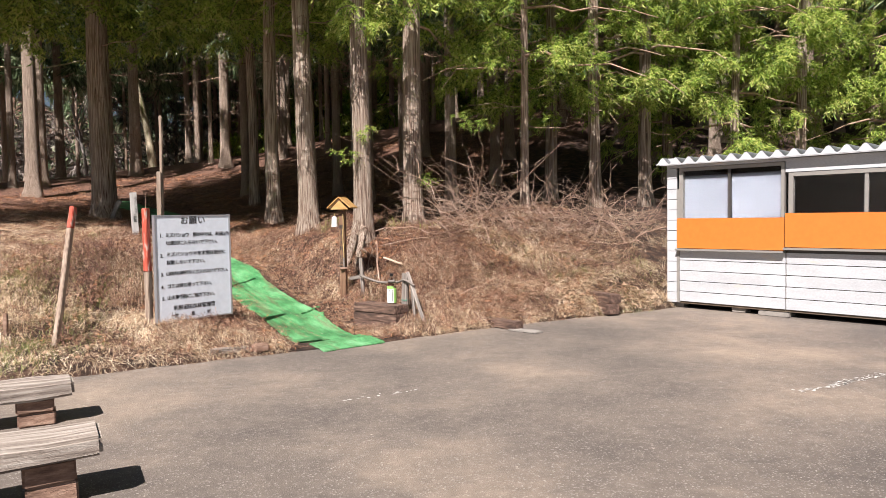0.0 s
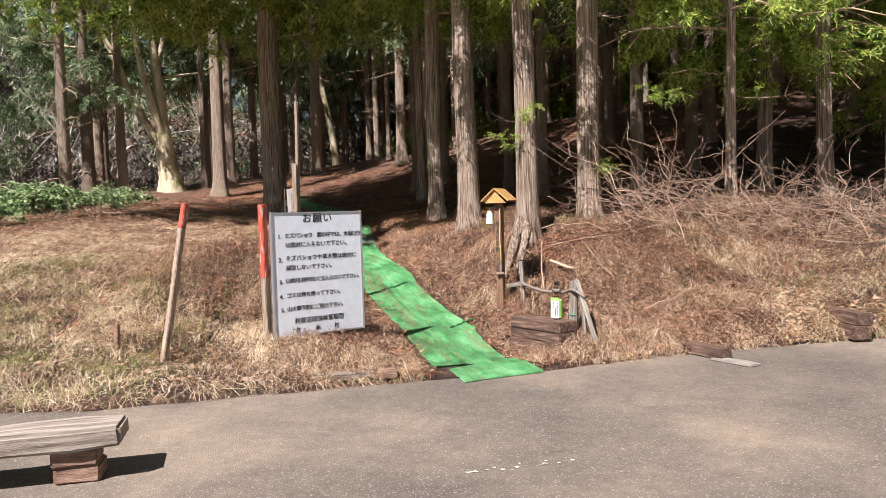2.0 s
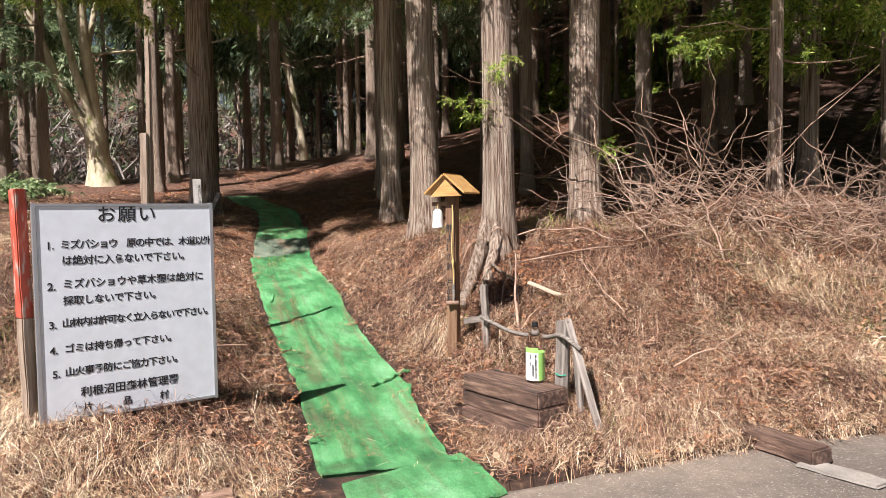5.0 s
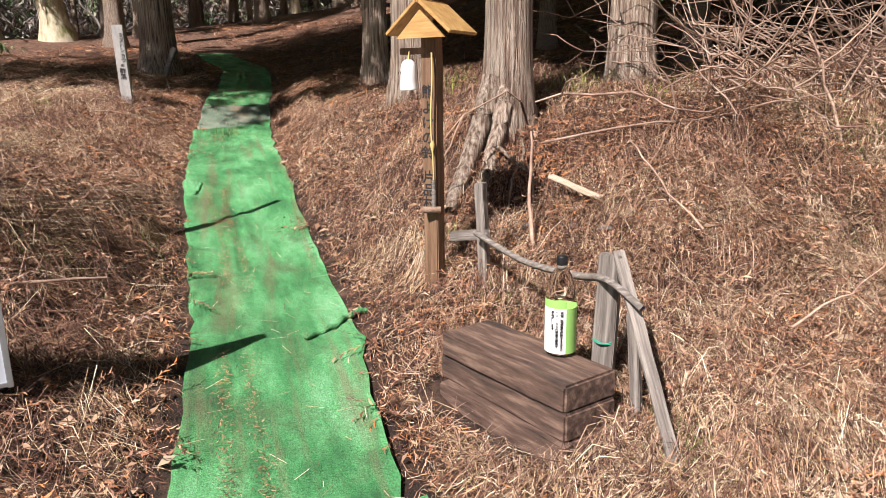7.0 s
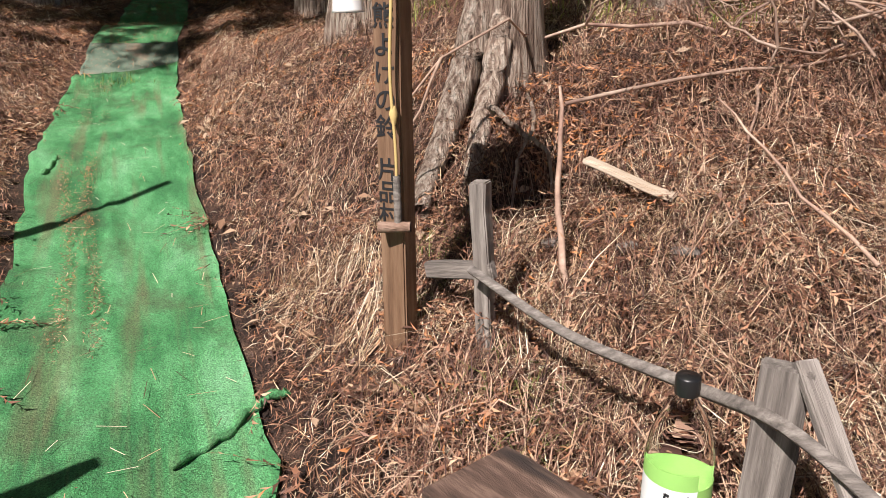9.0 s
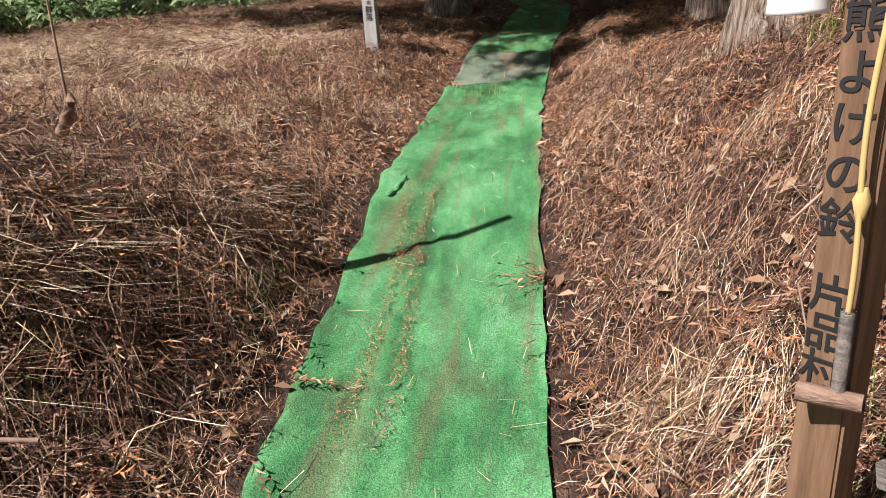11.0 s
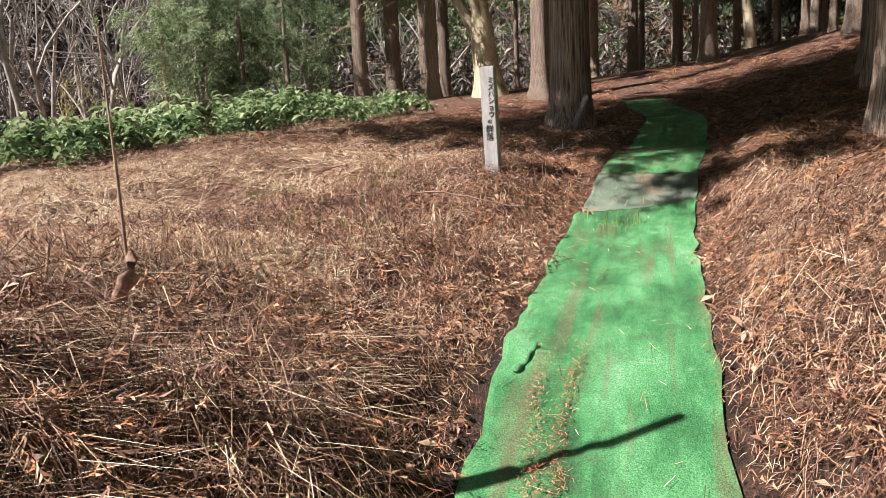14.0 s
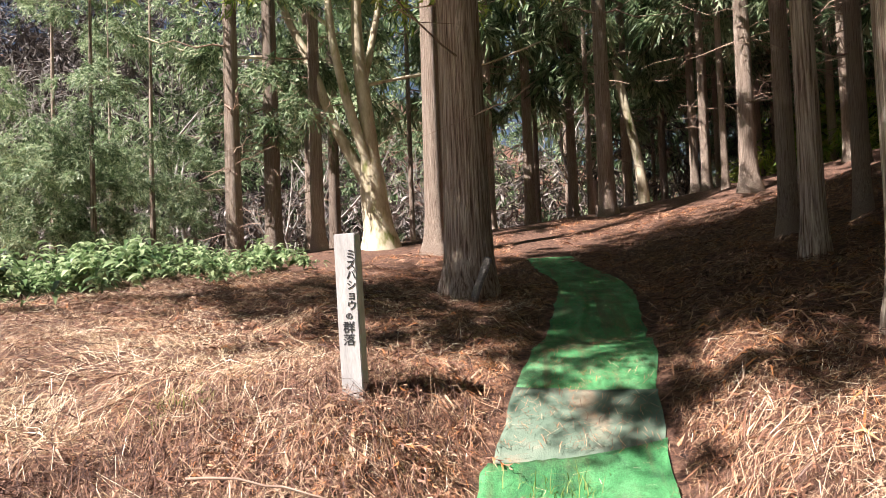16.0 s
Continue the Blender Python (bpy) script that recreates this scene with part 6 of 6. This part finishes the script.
tufts("dry_tufts", scatter(70, -3.4, -1.6, 10.2, 13.2, 33, 0.65), 40, 0.13, 0.0009, STRAW, "small tufts of dry straw beside the path", 43, 0.05, "dry grass", 0.55)
tufts("dead_bracken", scatter(230, -4.4, -2.5, 8.4, 10.3, 26, 0.62), 60, 0.2, 0.0015, STALK, "clumps of curled dark dead bracken on the steep bank", 38, 0.06, "dead stalks", 0.75)
tufts("dead_bracken", scatter(150, -1.3, 1.4, 9.2, 10.9, 27, 0.8), 45, 0.15, 0.0013, STALK, "clumps of dark dead stems on the bank behind the seat", 39, 0.06, "dead stalks", 0.7)
tufts("green_grass", [(-3.05, 9.1), (-3.12, 9.02), (-2.95, 9.0), (-3.5, 9.3), (-3.2, 9.75), (-0.98, 9.52), (-1.02, 9.45), (-4.3, 7.6), (-4.6, 7.9), (-0.2, 8.72), (1.8, 10.6), (2.1, 10.9), (-5.0, 11.2), (-5.3, 11.0), (-6.4, 11.3), (0.6, 10.2), (-4.5, 12.9), (-4.0, 10.2), (-3.6, 8.4), (-6.0, 12.1), (3.2, 11.4), (-4.1, 7.0), (-5.5, 8.3), (-3.9, 8.1), (-1.3, 10.12)], 60, 0.13, 0.0022, FRESH, "fresh green grass blades among the straw", 32, 0.09)
tufts("green_grass", scatter(170, -7.5, -3.4, 5.9, 9.2, 24, 0.8), 90, 0.1, 0.0018, FRESH, "thin patches of fresh yellow-green grass in the straw", 36, 0.13)
tufts("green_grass", scatter(40, 0.6, 3.4, 9.6, 11.6, 25, 0.8), 90, 0.1, 0.0018, FRESH, "thin patches of fresh yellow-green grass on the bank", 37, 0.13)
tufts("green_shrublets", [(-1.85, 12.1), (-2.0, 12.25), (-0.9, 11.5), (-0.7, 11.7), (-0.3, 11.3), (-0.1, 11.9)], 45, 0.2, 0.003, CEDAR, "low dark green seedlings under the trees", 33, 0.12, "seedlings")

# fallen leaves: small curled blades
def leaves(name, pts, size, material_, label, seed):
    rg = np.random.default_rng(seed)
    n = len(pts)
    az, L = rg.uniform(0, 6.283, n), size * rg.uniform(0.5, 1.3, n)
    d = np.stack([np.cos(az), np.sin(az), rg.normal(0, 0.3, n)], -1)
    sd = np.stack([-np.sin(az), np.cos(az), rg.normal(0, 0.3, n)], -1)
    c = np.c_[pts, ground_z(pts[:, 0], pts[:, 1]) + 0.02 + 0.04 * rg.random(n)]
    up = np.array([0, 0, 1.0])
    v = np.stack([c - d * L[:, None], c - sd * (L * 0.45)[:, None] + up * (0.25 * L)[:, None], c + d * L[:, None], c + sd * (L * 0.45)[:, None] + up * (0.2 * L)[:, None]], 1)
    b = (np.arange(n) * 4)[:, None]
    f = np.concatenate([b + np.array([0, 1, 2]), b + np.array([0, 2, 3])])
    return tagged(part(name, np_mesh(name, v.reshape(-1, 3), f), material_), label, "leaves", "", "stuff")


leaves("fallen_leaves", scatter(3800, -5.5, 3.2, 6.5, 12.5, 41), 0.032, DEAD_LEAF, "pale brown fallen leaves scattered over the bank", 42)
leaves("fallen_leaves", scatter(2600, 0.2, 3.2, 8.4, 10.6, 43), 0.04, DEAD_LEAF, "drift of brown leaves at the foot of the bank", 44)
# fallen cedar fronds
p = np.concatenate([scatter(1900, -5.5, 2.5, 7.0, 13.0, 51), scatter(900, -1.4, 1.2, 8.9, 10.9, 53, 0.6), scatter(700, -4.4, -2.6, 8.6, 10.6, 54, 0.6)])
rg = np.random.default_rng(52)
at = np.c_[p, ground_z(p[:, 0], p[:, 1]) + 0.05]
aa = rg.uniform(0, 6.28, len(p))
v, f = feathers(rg, at, np.stack([np.cos(aa), np.sin(aa)], -1), 5, 12, 0.2, 0.12, 0.022)
tagged(part("cedar_fronds", np_mesh("cedar_fronds", v, f), NEEDLES), "fallen rust-brown cedar fronds on the bank", "fronds", "", "stuff")
# bits of straw and needles on the mats, set by the path's own line
s_, p, side = mat_line(0.3, 6.9, 170)
q = p + side * np.random.default_rng(61).uniform(-0.34, 0.34, (170, 1))
rg = np.random.default_rng(62)
az, L = rg.uniform(0, 6.28, 170), rg.uniform(0.02, 0.1, 170)
d = np.stack([np.cos(az), np.sin(az)], -1)
rows = []
for t in (-0.5, 0.5):
    c = q + d * (L * t)[:, None]
    pz = np.c_[c, trodden(c[:, 0], c[:, 1]) + 0.036]
    sd = np.stack([-d[:, 1], d[:, 0], np.zeros(170)], -1) * 0.0011
    rows += [pz - sd, pz + sd]
f = (np.arange(170) * 4)[:, None] + np.array([0, 1, 3, 2])
tagged(part("loose_straws", np_mesh("loose_straws", np.stack(rows, 1).reshape(-1, 3), f), STRAW), "loose straws and needles on the green matting", "straw", "", "stuff")

# needles gathered in the folds of the mat
rg = np.random.default_rng(63)
n = 7000
s_, p, side = mat_line(0.6, 6.2, n)
u = np.where(rg.random(n) < 0.5, -0.09 + 0.03 * np.sin(3 * s_), -0.2 + 0.03 * np.sin(2.3 * s_ + 1)) + rg.normal(0, 0.02, n)
keep = rg.random(n) < np.clip(0.5 + 0.6 * np.sin(2.1 * s_ + 0.5) + 0.4 * np.sin(5.3 * s_), 0, 1)
q, L = (p + side * u[:, None])[keep], rg.uniform(0.005, 0.022, n)[keep]
az = rg.uniform(0, 6.28, n)[keep]
d = np.stack([np.cos(az), np.sin(az)], -1)
rows = []
for t in (-0.5, 0.5):
    c = q + d * (L * t)[:, None]
    pz = np.c_[c, trodden(c[:, 0], c[:, 1]) + 0.038]
    sd = np.stack([-d[:, 1], d[:, 0], np.zeros(len(d))], -1) * 0.0011
    rows += [pz - sd, pz + sd]
f = (np.arange(len(d)) * 4)[:, None] + np.array([0, 1, 3, 2])
tagged(part("needle_streaks", np_mesh("needle_streaks", np.stack(rows, 1).reshape(-1, 3), f), NEEDLES), "streaks of brown needles in the folds of the mat", "needles", "", "stuff")

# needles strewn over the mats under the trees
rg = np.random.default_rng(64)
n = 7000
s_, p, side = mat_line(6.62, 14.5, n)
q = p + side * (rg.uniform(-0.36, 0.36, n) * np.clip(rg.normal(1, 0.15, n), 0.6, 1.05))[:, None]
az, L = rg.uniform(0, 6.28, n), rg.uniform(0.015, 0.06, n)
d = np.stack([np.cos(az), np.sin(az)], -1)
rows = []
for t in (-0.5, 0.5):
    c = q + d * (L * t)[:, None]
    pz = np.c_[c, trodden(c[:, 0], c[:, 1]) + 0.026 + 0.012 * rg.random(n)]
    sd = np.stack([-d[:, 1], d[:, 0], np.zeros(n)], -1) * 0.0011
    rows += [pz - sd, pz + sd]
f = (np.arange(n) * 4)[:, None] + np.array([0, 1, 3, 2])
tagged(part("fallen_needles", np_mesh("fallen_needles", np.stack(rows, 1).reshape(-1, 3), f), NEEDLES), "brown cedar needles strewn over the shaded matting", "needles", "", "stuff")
